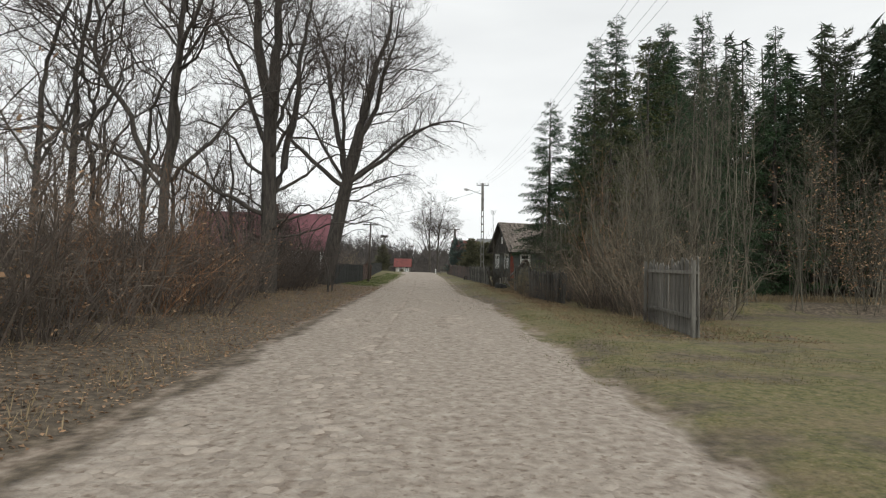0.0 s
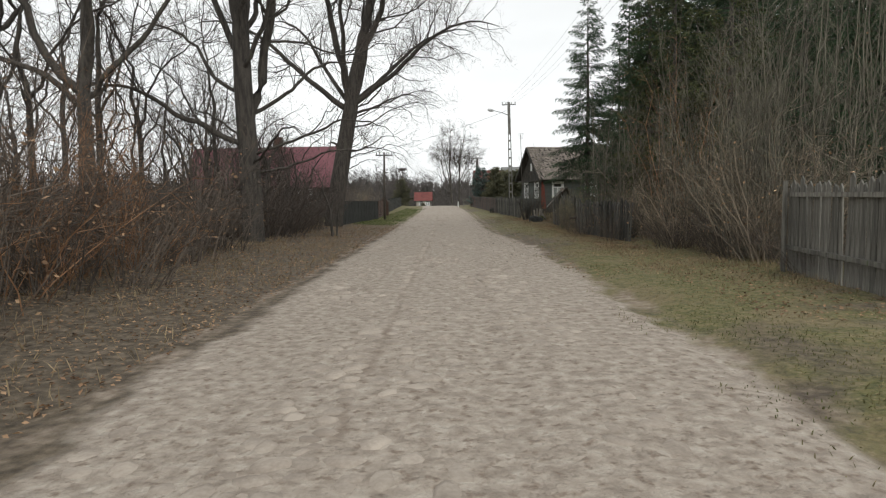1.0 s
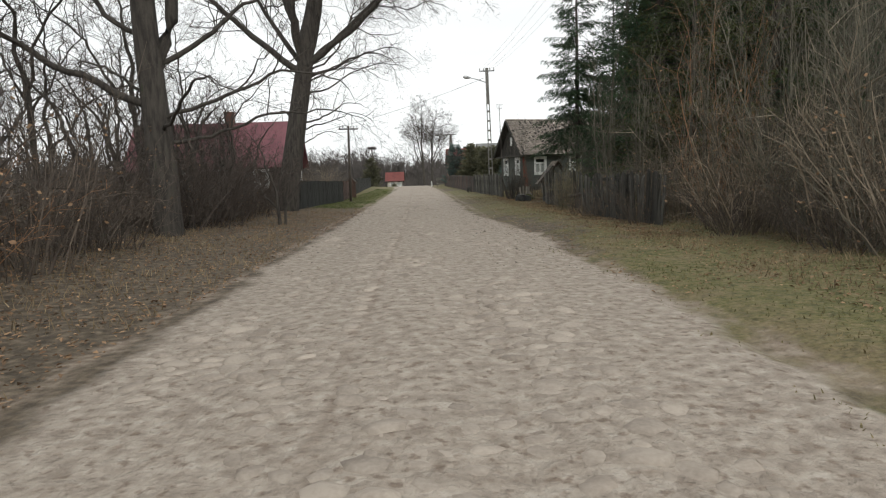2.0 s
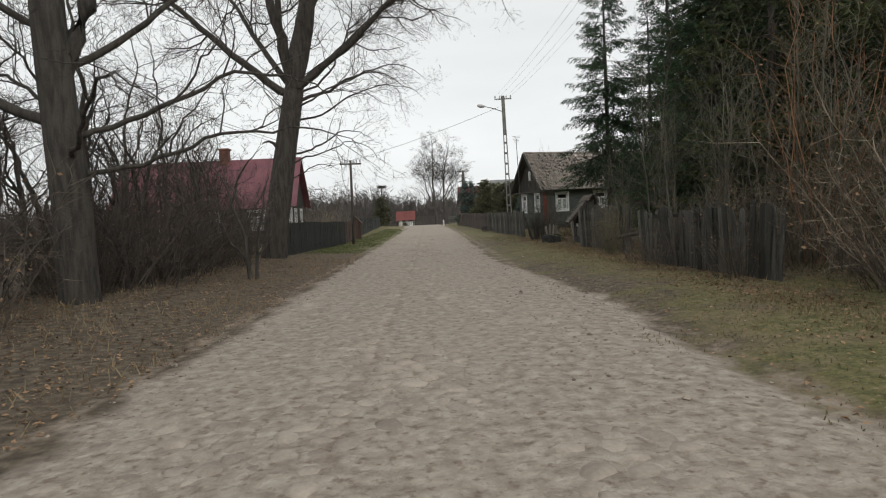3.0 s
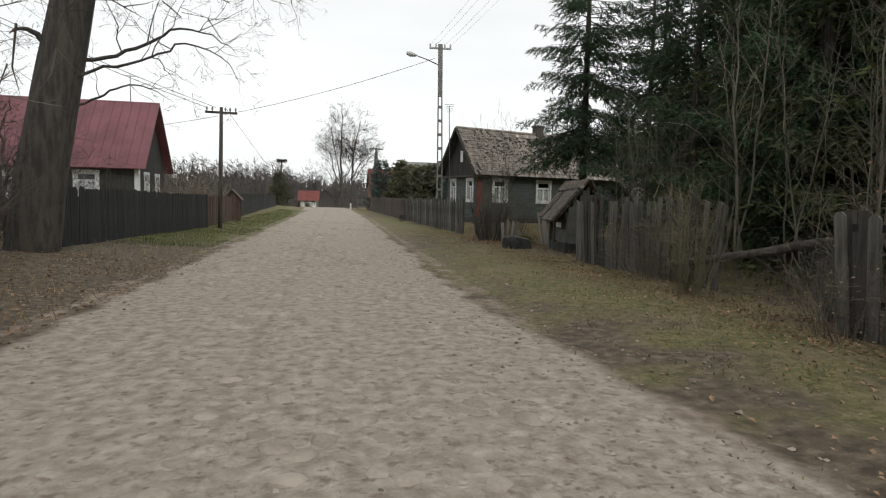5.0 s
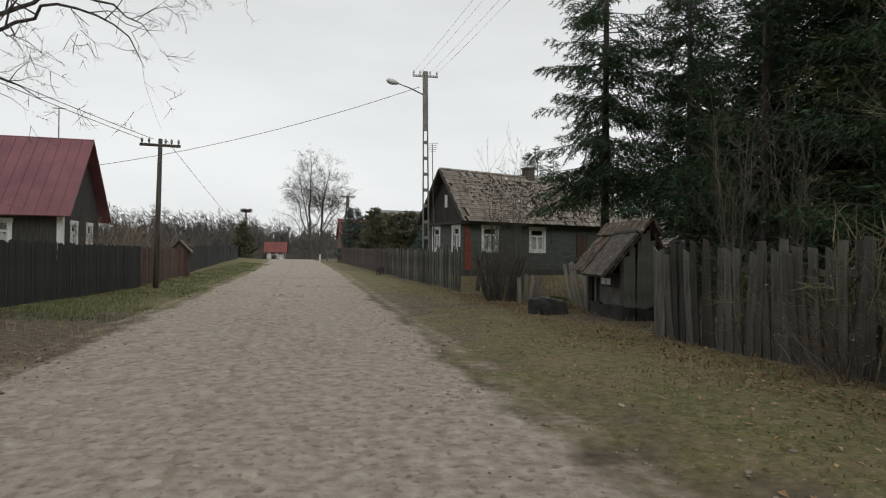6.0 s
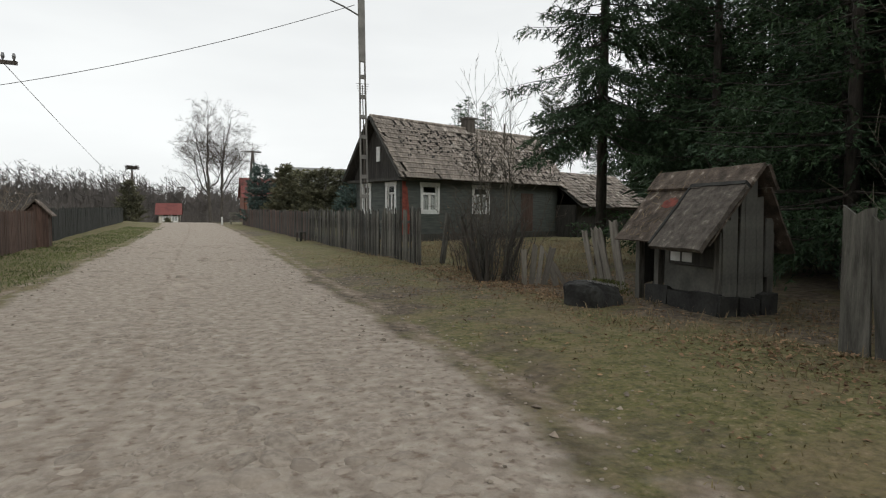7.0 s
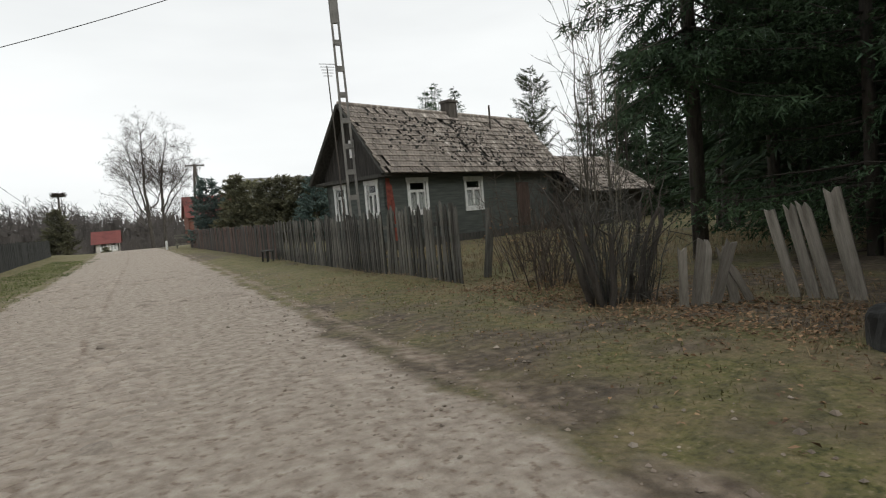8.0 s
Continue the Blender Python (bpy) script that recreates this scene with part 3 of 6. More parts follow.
def shrub(name, seed, height, spread, stems, mat, label, group, m, leaves=0, arch=-0.03, twiggy=5.0, leaf=0.035):
    """A many-stemmed bare shrub: arching stems with short side twigs."""
    rng = random.Random(seed)
    t = thing(name, m, label, "shrub", group)
    g, lf, tw = G(), G(), G()
    for _ in range(stems):
        a, rr = rng.uniform(0, 2 * math.pi), rng.uniform(0, 0.35) * spread
        p = V((math.cos(a) * rr, math.sin(a) * rr, -0.06))
        d = V((math.cos(a) * rng.uniform(0.1, 0.8) * spread * 0.4, math.sin(a) * rng.uniform(0.1, 0.8) * spread * 0.4, 1))
        ln = height * rng.uniform(0.45, 1.1)
        pts, rads = branch(g, rng, p, d, ln, rng.uniform(0.008, 0.018), 0.003, 6, 0.12, arch, 3)
        for _ in range(int(ln * twiggy)):
            q, qd, qr = along(pts, rads, rng.uniform(0.12, 1))
            tl = rng.uniform(0.3, 0.9) * min(1, ln / 2)
            mid, d2 = sliver(tw, rng, q, side_dir(rng, qd, radians(rng.uniform(30, 80))), tl, 0.0046)
            sliver(tw, rng, mid, side_dir(rng, d2, 0.85), tl * rng.uniform(0.4, 0.8), 0.0036)
            if leaves and rng.random() < leaves:
                for _ in range(2):
                    c = mid + V((rng.gauss(0, 0.08), rng.gauss(0, 0.08), rng.gauss(0, 0.08)))
                    u, w = side_dir(rng, V((0, 0, 1)), 1.2) * leaf, side_dir(rng, V((1, 0, 0)), 1.2) * leaf * 0.68
                    lf.face(c - u, c - w, c + u, c + w)
    tagged(part("stem_clump", g, mat, t), kind="stuff")
    tagged(part("twig_spray", tw, mat, t), kind="stuff")
    if leaves:
        part("withered_foliage", lf, M_dryleaf, t, "curled brown leaves")
    return t


def scatter(proto, spots, seed, lo=0.8, hi=1.25):
    rng = random.Random(seed)
    for x, y in spots:
        s = rng.uniform(lo, hi)
        c = copy_thing(proto, pose(x, y, gz(x, y), 0, 0, rng.uniform(0, 360)))
        c.scale = (s, s, s * rng.uniform(0.85, 1.15))


def plant_thickets():
    rng = random.Random(8)
    lab, grp = "dense leafless brown shrub over fallen leaves", "thicket along the lane"
    a = shrub("bramble_shrub", 1, 3.2, 2.3, 34, M_shrub, lab, grp, pose(-5.6, 11.5, 0.05), 0.10)
    b = shrub("bramble_shrub", 2, 4.0, 2.6, 34, M_shrub, lab, grp, pose(-6.6, 14.5, 0.05), 0.04)
    c = shrub("bramble_shrub", 3, 2.3, 2.2, 36, M_shrub, "low leafless brown shrub over fallen leaves", grp, pose(-5.0, 17.0, 0.05), 0.16, -0.07)
    sp = [(-rng.uniform(5.0, 9.5), y + rng.uniform(-0.5, 0.5)) for y in [7.5 + 0.53 * i for i in range(57)]]
    near, low = [q for q in sp if q[1] < 20.5], [q for q in sp if q[1] >= 20.5]
    scatter(a, near[0::3], 21, 0.65, 1.2)
    scatter(b, [(x - 1.2, y) for x, y in near[1::3]], 22, 0.6, 1.1)
    scatter(c, near[2::3], 23, 0.7, 1.25)
    scatter(c, [(x - 0.6, y) for x, y in low[0::2]], 20, 0.65, 1.0)
    scatter(a, [(x - 1.4, y) for x, y in low[1::4]], 19, 0.55, 0.85)
    f = shrub("dark_shrub", 7, 3.4, 2.9, 40, M_twig, "dark dense leafless shrub in the thicket", grp, pose(-6.8, 16.6, 0.05), 0, -0.06, 7.0)
    scatter(f, [(-6.2, 31.4), (-7.8, 31.0), (-6.9, 34.6), (-8.4, 34.0), (-7.2, 28.8), (-9.4, 30.0), (-6.6, 22.6), (-7.6, 24.4), (-8.6, 26.4), (-9.8, 36.0), (-7.0, 18.6), (-6.0, 29.0), (-6.9, 36.2), (-7.8, 38.8), (-9.0, 40.6), (-7.4, 33.0), (-8.8, 37.4), (-10.4, 38.4), (-6.4, 27.4), (-8.2, 29.6), (-10.2, 33.0), (-7.4, 40.4), (-6.0, 34.2), (-6.6, 30.2), (-7.0, 32.2), (-8.0, 35.4)], 41, 0.55, 0.95)
    scatter(f, [(5.9, 17.6), (6.4, 19.0), (5.8, 20.2), (6.2, 21.6), (5.6, 22.8), (6.0, 24.0), (6.9, 18.2)], 43, 0.3, 0.48)
    arch = shrub("bramble_shrub", 9, 3.0, 2.8, 24, M_russet, "arching russet bramble stems at the thicket's edge", grp, pose(-5.6, 15.2, 0.05), 0.15, -0.10, 5.0)
    scatter(arch, [(-6.2, 17.4), (-5.9, 19.2), (-6.9, 13.4), (-7.4, 16.2)], 44, 0.7, 1.05)
    d = shrub("tangled_shrub", 4, 3.0, 2.4, 24, M_shoot, "tall tangled tan shrub before the spruces", "tangle before the spruces", pose(7.4, 22.5, 0.02), 0.05, -0.015)
    e = shrub("tangled_shrub", 5, 6.0, 1.2, 19, M_russet, "tall tangle of russet climbing stems", "tangle before the spruces", pose(7.3, 27.2, 0.02), 0.2, -0.04, 6.0)
    sr = [(rng.uniform(6.3, 8.2), 19.2 + 0.24 * i + rng.uniform(-0.3, 0.3)) for i in range(24)]
    tan = shrub("tangled_shrub", 8, 2.6, 2.2, 30, M_tan, "low tangled tan shrub over fallen leaves", "tangle before the spruces", pose(6.2, 19.4, 0.02), 0.08, -0.05, 5.0)
    scatter(tan, [(x - 0.5, y) for x, y in sr[0::3]], 24, 0.75, 1.15)
    scatter(tan, [(-7.9, 55.6), (-7.2, 58.0), (-8.0, 57.2)], 14, 0.95, 1.1)
    scatter(d, sr[1::4], 25, 0.75, 1.05)
    scatter(d, [(x + 1.2, y + 0.4) for x, y in sr[2::6]], 26, 0.8, 1.1)
    scatter(tan, [(rng.uniform(5.7, 7.4), 25 + 0.62 * i) for i in range(10)], 30, 0.5, 0.8)
    scatter(e, [(8.0, 27.6), (-6.4, 14.2), (-7.2, 15.8), (-5.8, 16.4), (-8.2, 12.6), (-7.8, 18.4), (-6.2, 19.2)], 27, 0.4, 0.62)
    scatter(c, [(5.05, 26.0), (4.75, 28.4), (4.7, 29.6), (5.1, 33.8)], 29, 0.4, 0.6)
    oak = shrub("young_oak", 6, 6.5, 1.6, 12, M_shoot, "young oak holding withered russet leaves", "young oaks", pose(14.6, 22.6, 0), 0.85, 0.0, 6, 0.05)
    scatter(oak, [(16.6, 25.0), (15.8, 23.6), (15.0, 25.2)], 28, 1.0, 1.3)


plant_thickets()


def sapling(seed, height, stems, m, label, group):
    rng = random.Random(seed)
    t = thing("sapling", m, label, "sapling", group)
    tw = G()
    for _ in range(stems):
        g = G()
        p = V((rng.gauss(0, 0.12), rng.gauss(0, 0.12), -0.06))
        ln = height * rng.uniform(0.6, 1.1)
        pts, rads = branch(g, rng, p, V((rng.gauss(0, 0.10), rng.gauss(0, 0.10), 1)), ln, 0.007 + ln * 0.0022, 0.003, 9, 0.06, 0.01, 4)
        part("stem", g, M_shoot, t)
        for _ in range(int(ln * 4)):
            q, qd, qr = along(pts, rads, rng.uniform(0.22, 1))
            bp, br = branch(tw, rng, q, side_dir(rng, qd, radians(rng.uniform(22, 55))), rng.uniform(0.3, 1.1), max(0.004, qr * 0.45), 0.002, 3, 0.10, 0.06, 3)
            for _ in range(3):
                w, wd, wr = along(bp, br, rng.uniform(0.3, 0.95))
                sliver(tw, rng, w, side_dir(rng, wd, 0.6), rng.uniform(0.15, 0.45), 0.004)
    tagged(part("twig_spray", tw, M_shoot, t), kind="stuff")
    return t


def plant_saplings():
    rng = random.Random(9)
    lab, grp = "tall thin leafless saplings growing close together", "saplings before the spruces"
    p1, p2, p3 = sapling(1, 5.2, 4, pose(7.2, 21.0, 0.02), lab, grp), sapling(2, 6.4, 3, pose(8.4, 24.5, 0.02), lab, grp), sapling(3, 4.0, 6, pose(6.4, 27.0, 0.02), lab, grp)
    spots = [(rng.uniform(6.4, 8.4), 19.5 + 0.3 * i + rng.uniform(-0.4, 0.4)) for i in range(16)] + [(rng.uniform(6.0, 8.6), 24.5 + 1.0 * i + rng.uniform(-0.3, 0.3)) for i in range(10)]
    spots += [(rng.uniform(9.5, 22), 25.5 + rng.uniform(-1.5, 5)) for i in range(36)]
    p4 = sapling(4, 8.6, 3, pose(9.3, 21.5, 0.02), lab, grp)
    scatter(p4, [(8.6, 22.4), (9.9, 22.0), (10.8, 22.8), (12.2, 22.3), (9.2, 23.4), (11.6, 23.6), (8.3, 20.6)], 34, 0.85, 1.1)
    scatter(p1, spots[0::3], 31)
    scatter(p2, spots[1::3], 32)
    scatter(p3, spots[2::3], 33)


plant_saplings()


def conifer(name, seed, height, radius, mat, m, label, group="", bare=0.12, droop=0.35, boughs=6, step=0.5, needle=0.12, gap=0.06, slim=0.8, hang=0.6, thin=0.13, dense=10.5, tuft=2):
    """Trunk with whorls of drooping boughs; each bough carries hanging branchlets set with narrow needle tufts."""
    rng = random.Random(seed)
    t = thing(name, m, label, "conifer", group)
    wood, needles = G(), G()
    wood.tube([V((0, 0, -0.2)), V((0, 0, height * 0.5)), V((0, 0, height))], [height * 0.0105, height * 0.007, 0.01], 8)
    for _ in range(int(height * bare * 9)):
        sliver(wood, rng, V((0, 0, rng.uniform(0.1, 1) * height * bare)), side_dir(rng, V((0, 0, 1)), rng.uniform(1.2, 1.8)), rng.uniform(0.4, 1.6), 0.009)
    v, fc = needles.v, needles.f
    z = height * bare
    while z < height * 0.985:
        f = 1 - (z - height * bare) / (height * (1 - bare))
        ln0 = radius * (f ** slim) + 0.18
        for _ in range(max(4, int(boughs * rng.uniform(0.8, 1.2)))):
            a = rng.uniform(0, 2 * math.pi)
            ln = ln0 * rng.uniform(0.6, 1.15)
            d = V((math.cos(a), math.sin(a), 0.42 - droop * (0.35 + f)))
            pts, rads = branch(wood, rng, V((0, 0, z + rng.uniform(-0.2, 0.2))), d, ln, 0.010 + ln * 0.007, 0.003, 4, 0.05, 0.06, 3)
            n = max(5, int(ln * dense))
            for k in range(n):
                u = 0.15 + 0.85 * (k + rng.random()) / n
                p, pd, _ = along(pts, rads, u)
                side = pd.cross(V((0, 0, 1))).normalized() * (1 if k % 2 else -1)
                sl = (0.16 + 0.26 * ln * (1.15 - u)) * rng.uniform(0.6, 1.2)
                sd = (pd * 0.8 + side * rng.uniform(0.3, 1.1) + V((0, 0, -hang * rng.uniform(0.2, 1.3)))).normalized()
                q = p
                cnt = max(3, int(sl / gap))
                for j in range(cnt):
                    sd = (sd + V((0, 0, -0.05))).normalized()
                    q = q + sd * (sl / cnt)
                    for _ in range(tuft):
                        nd = (sd * 0.9 + V((rng.gauss(0, 0.55), rng.gauss(0, 0.55), rng.gauss(0, 0.45)))).normalized()
                        w = side_dir(rng, nd, 1.57) * needle * thin
                        b = len(v)
                        v.extend((q - w, q + w, q + nd * needle * rng.uniform(0.8, 1.5)))
                        fc.append((b, b + 1, b + 2))
        z += step * rng.uniform(0.7, 1.3)
    part("trunk", wood, M_bark, t, "", True)
    part("crown", needles, mat, t)
    return t


def plant_conifers():
    lab, grp = "tall dark green spruce with drooping boughs", "spruces beside the lane"
    s1 = conifer("spruce", 1, 13.6, 2.6, M_needle, pose(8.66, 45.3, 0), lab, grp, 0.25, 0.66, 9, 0.46, 0.12, 0.075, 0.8, 0.7, 0.13, 13, 3)
    s2 = conifer("spruce", 2, 16.0, 3.4, M_needle, pose(10.6, 36.4, 0), lab, grp, 0.08, 0.45, 9, 0.50, 0.12, 0.12, 0.92, 0.6, 0.16, 12, 3)
    s3 = conifer("spruce", 3, 12.0, 3.0, M_needle, pose(9.6, 40.0, 0), lab, grp, 0.08, 0.45, 9, 0.46, 0.10, 0.105, 0.92, 0.65, 0.16, 12, 3)
    rng = random.Random(12)
    spots = [(10.0, 43.2, 0.9), (12.2, 46.3, 0.9), (10.4, 33.2, 0.85), (12.4, 33.4, 0.92), (11.6, 41.5, 0.95), (10.9, 30.2, 0.8), (13.0, 29.8, 0.8), (16.4, 30.6, 0.85), (13.6, 37.8, 0.95), (13.2, 43.4, 0.9), (10.0, 24.9, 0.8), (9.0, 34.9, 0.85), (11.6, 26.6, 0.85), (15.2, 35.6, 1.0), (15.4, 40.6, 1.0), (12.4, 36.0, 0.95), (14.9, 32.0, 1.0)]
    for i, (x, y, s) in enumerate(spots):
        s *= rng.uniform(0.95, 1.05)
        c = copy_thing(s1 if i == 1 else (s3, s2)[i % 2], pose(x, y, 0, 0, 0, rng.uniform(0, 360)))
        c.scale = (s, s, s)
    o1 = conifer("spruce", 4, 11.0, 2.6, M_olive, pose(9.3, 27.8, 0), "olive green spruce overgrown with moss", grp, 0.08, 0.5, 7, 0.5, 0.14, 0.12, 0.7, 0.55, 0.2)
    for x, y in ((8.9, 31.6), (9.4, 35.4)):
        c = copy_thing(o1, pose(x, y, 0, 0, 0, rng.uniform(0, 360)))
    lab, grp = "slim pine with a long bare trunk and high crown", "pines in the wood"
    p1 = conifer("pine", 5, 12.0, 2.2, M_pine, pose(17.9, 28.6, 0), lab, grp, 0.42, -0.15, 6, 0.5, 0.20, 0.12, 0.45, 0.0)
    for x, y in ((21.5, 29.5), (23.0, 33.0), (25.5, 30.0), (28.0, 33.0), (20.6, 26.5), (31, 31), (26.5, 35.5), (34, 34)):
        s = rng.uniform(0.9, 1.15)
        c = copy_thing(p1, pose(x, y, 0, 0, 0, rng.uniform(0, 360)))
        c.scale = (s, s, s)
    c = copy_thing(p1, pose(20.5, 66.5, 0, 0, 0, 40))
    c.scale = (0.75, 0.75, 0.75)
    lab, grp = "bushy dark green garden conifer behind the fence", "garden conifers behind the fence"
    g1 = conifer("garden_conifer", 6, 4.6, 1.7, M_thuja, pose(5.6, 81.0, 0.2), lab, grp, 0.02, 0.1, 8, 0.24, 0.20, 0.11, 0.55, 0.2, 0.2)
    b1 = conifer("garden_conifer", 7, 5.0, 1.8, M_bluefir, pose(3.95, 84.0, 0.15), "bushy blue-green garden spruce behind the fence", grp, 0.02, 0.15, 8, 0.3, 0.20, 0.12, 0.6, 0.2, 0.2)
    c = copy_thing(b1, pose(9.3, 74.2, 0.15, 0, 0, 70))
    c.scale = (0.8, 0.8, 0.8)
    for x, y, s in ((5.9, 84.5, 0.95), (6.9, 82.0, 0.95), (7.2, 78.6, 0.9), (8.0, 77.4, 0.92), (8.9, 76.4, 0.88), (9.8, 75.4, 0.85), (10.8, 75.0, 0.8)):
        c = copy_thing(g1, pose(x, y, 0.15, 0, 0, rng.uniform(0, 360)))
        c.scale = (s, s, s)
    c = copy_thing(g1, pose(-6.6, 147, -1.2))
    c.scale = (0.6, 0.5, 0.35)
    c = copy_thing(g1, pose(-8.2, 108, 0.1))
    c.scale = (1.05, 1.05, 0.98)
    for x, y, s in ((16.3, 72, 0.76), (17.5, 73, 0.82), (18.4, 72, 0.78), (23.6, 65.4, 0.74), (26.0, 65.0, 0.85)):
        c = copy_thing(s3, pose(x, y, 0, 0, 0, rng.uniform(0, 360)))
        c.scale = (s, s, s)


plant_conifers()


def forest_mass():
    """The depth of the spruce wood: bare lower trunks and dark boughs, too many to count."""
    rng = random.Random(17)
    trunks, mass = G(), G()
    for k in range(330):
        x, y = (rng.uniform(14, 62), rng.uniform(30, 74)) if k < 230 else (rng.uniform(11.5, 32), rng.uniform(30, 50))
        if (y > 53 and x < 27) or (x < 20 and y - 38 > 0.8 * x):
            continue
        h = rng.uniform(9, 13) if k < 230 else rng.uniform(10.5, 14.5)
        if y - 38 > 0.62 * x:
            h *= 0.6
        trunks.tube([V((x, y, -0.2)), V((x + rng.gauss(0, 0.15), y, h))], [0.13, 0.03], 5)
        for _ in range(430):
            z = h * rng.uniform(0.25 if x < 22 else 0.08, 1.0)
            r = 2.1 * (1 - z / h) ** 0.8 * rng.uniform(0.1, 1.0) + 0.1
            a = rng.uniform(0, 6.3)
            p = V((x + math.cos(a) * r, y + math.sin(a) * r, z - 0.25 * r))
            d = V((math.cos(a), math.sin(a), rng.gauss(-0.4, 0.4))).normalized() * rng.uniform(0.25, 0.6)
            w = side_dir(rng, d.normalized(), 1.57) * rng.uniform(0.05, 0.11) * (0.5 if x < 22 else 1.0)
            b = len(mass.v)
            mass.v.extend((p - d, p + w, p + d, p - w))
            mass.f.append((b, b + 1, b + 2, b + 3))
    tagged(part("forest_trunks", trunks, M_bark), "close-set trunks in the dark spruce wood", "wood", kind="stuff")
    tagged(part("forest_boughs", mass, M_needle), "dark boughs in the depth of the spruce wood", "wood", kind="stuff")


forest_mass()

# ---- poles and wires ----


def ladder_pole(m, height, label):
    """Concrete pole of two slim legs joined by rungs, solid near the top."""
    t = thing("utility_pole", m, label, "utility pole", "poles along the lane")
    a = G()
    w0, w1 = 0.125, 0.065
    for s in (-1, 1):
        a.tube([V((s * w0, 0, -0.3)), V((s * w1, 0, height))], [0.042, 0.036], 4)
    k = 0
    z = 0.5
    while z < height * 0.7:
        w = lerp(w0, w1, z / height)
        a.box((-w, -0.045, z), (w, 0.045, z + 0.12))
        z += 0.62
    a.box((-w1 - 0.035, -0.045, height * 0.72), (w1 + 0.035, 0.045, height))
    part("shaft", a, M_concrete, t)
    bar = G()
    bar.box((-0.5, -0.04, height - 0.22), (0.5, 0.04, height - 0.15))
    part("crossarm", bar, M_metal, t)
    for x in (-0.46, -0.2, 0.2, 0.46):
        i = G()
        i.tube([V((x, 0, height - 0.15)), V((x, 0, height - 0.06)), V((x, 0, height + 0.02))], [0.018, 0.045, 0.03], 8)
        part("insulator", i, M_white, t)
    return t


def lamp_on(t, height):
    arm = G()
    arm.tube([V((0, 0, height - 0.95)), V((-0.6, -0.18, height - 0.75)), V((-1.15, -0.34, height - 0.62))], [0.025, 0.025, 0.02], 6)
    part("lamp_arm", arm, M_metal, t)
    head = G()
    p, d = V((-1.1, -0.33, height - 0.63)), V((-0.95, -0.29, 0.12)).normalized()
    head.tube([p, p + d * 0.1, p + d * 0.3, p + d * 0.46, p + d * 0.52], [0.03, 0.075, 0.115, 0.085, 0.02], 10)
    part("lamp_head", head, M_lens, t, "grey street lamp head", True)


pole = ladder_pole(pose(4.55, 51.9, 0, 0, -0.8, 0), 8.3, "concrete ladder-type utility pole with street lamp")
lamp_on(pole, 8.3)
apole = thing("utility_pole", pose(3.8, 90.4, 0.25), "braced wooden utility pole with short crossarm", "utility pole", "poles along the lane")
ag = G()
for sx in (-0.55, 0.45):
    ag.tube([V((sx, 0, -0.4)), V((0.05 * sx, 0, 6.7))], [0.12, 0.09], 8)
part("legs", ag, M_tar, apole)
ag = G()
ag.box((-0.75, -0.05, 6.55), (0.75, 0.05, 6.67))
part("crossarm", ag, M_tar, apole)
pole2 = thing("telephone_pole", pose(-4.48, 48.8, 0, 0, 1.0, 0), "slim wooden telephone pole with insulator crossarm", "utility pole", "poles along the lane")
ag = G()
ag.tube([V((0, 0, -0.3)), V((0, 0, 2.4)), V((0, 0, 4.62))], [0.085, 0.075, 0.06], 10)
part("shaft", ag, M_tar, pole2, "", True)
ag = G()
ag.box((-0.58, -0.035, 4.38), (0.58, 0.035, 4.46))
part("crossarm", ag, M_tar, pole2)
for x in (-0.52, -0.32, 0.15, 0.32, 0.52):
    ag = G()
    ag.tube([V((x, 0, 4.46)), V((x, 0, 4.55)), V((x, 0, 4.62))], [0.015, 0.04, 0.025], 8)
    part("insulator", ag, M_metal, pole2)


def wire(a, b, sag, r=0.012):
    g = G()
    a, b = V(a), V(b)
    pts = [a.lerp(b, i / 24) - V((0, 0, sag * 4 * (i / 24) * (1 - i / 24))) for i in range(25)]
    g.tube(pts, [r] * 25, 4)
    tagged(part("overhead_wire", g, M_wire), "thin dark overhead cable strung between poles", "cable", "wires over the lane")


wire((4.2, 51.8, 7.65), (-9.2, 57.2, 4.75), 0.35)
for dz in (0.0, 0.12):
    wire((-4.95 + 3 * dz, 48.8, 4.6), (-16.5, 31.0, 9.2 + dz), 0.5, 0.009)
wire((-4.2, 48.8, 4.55), (-6.0, 100, 2.2), 0.3, 0.009)
for dx in (-0.46, -0.2, 0.2, 0.46):
    wire((4.5 + dx, 51.9, 8.32), (5.4 + dx, 0.0, 8.6), 1.1, 0.0035)


# ---- fences ----


def rough_sides(rng, w, h, top, notch=0.0):
    """Outline of a weathered board: sides that waver, given its top points."""
    n = 4
    right = [(w / 2 + rng.uniform(-1, 1) * w * 0.06, h * k / n * 0.92) for k in range(1, n)]
    left = [(-w / 2 + rng.uniform(-1, 1) * w * 0.06, h * k / n * 0.92) for k in range(n - 1, 0, -1)]
    return [(-w / 2, 0), (w / 2, 0)] + right + top + left


def picket_mesh(name, w, h, top, mat, seed):
    rng = random.Random(seed)
    g = G()
    tip = {"point": [(w / 2, h - 0.07), (0, h), (-w / 2, h - 0.07)], "slant": [(w / 2, h - rng.uniform(0, 0.08)), (-w / 2, h)], "round": [(w / 2, h - 0.04), (w * 0.2, h), (-w * 0.2, h), (-w / 2, h - 0.04)]}[top]
    g.prism(rough_sides(rng, w, h, tip), 0.022)
    return g.mesh(name, mat)


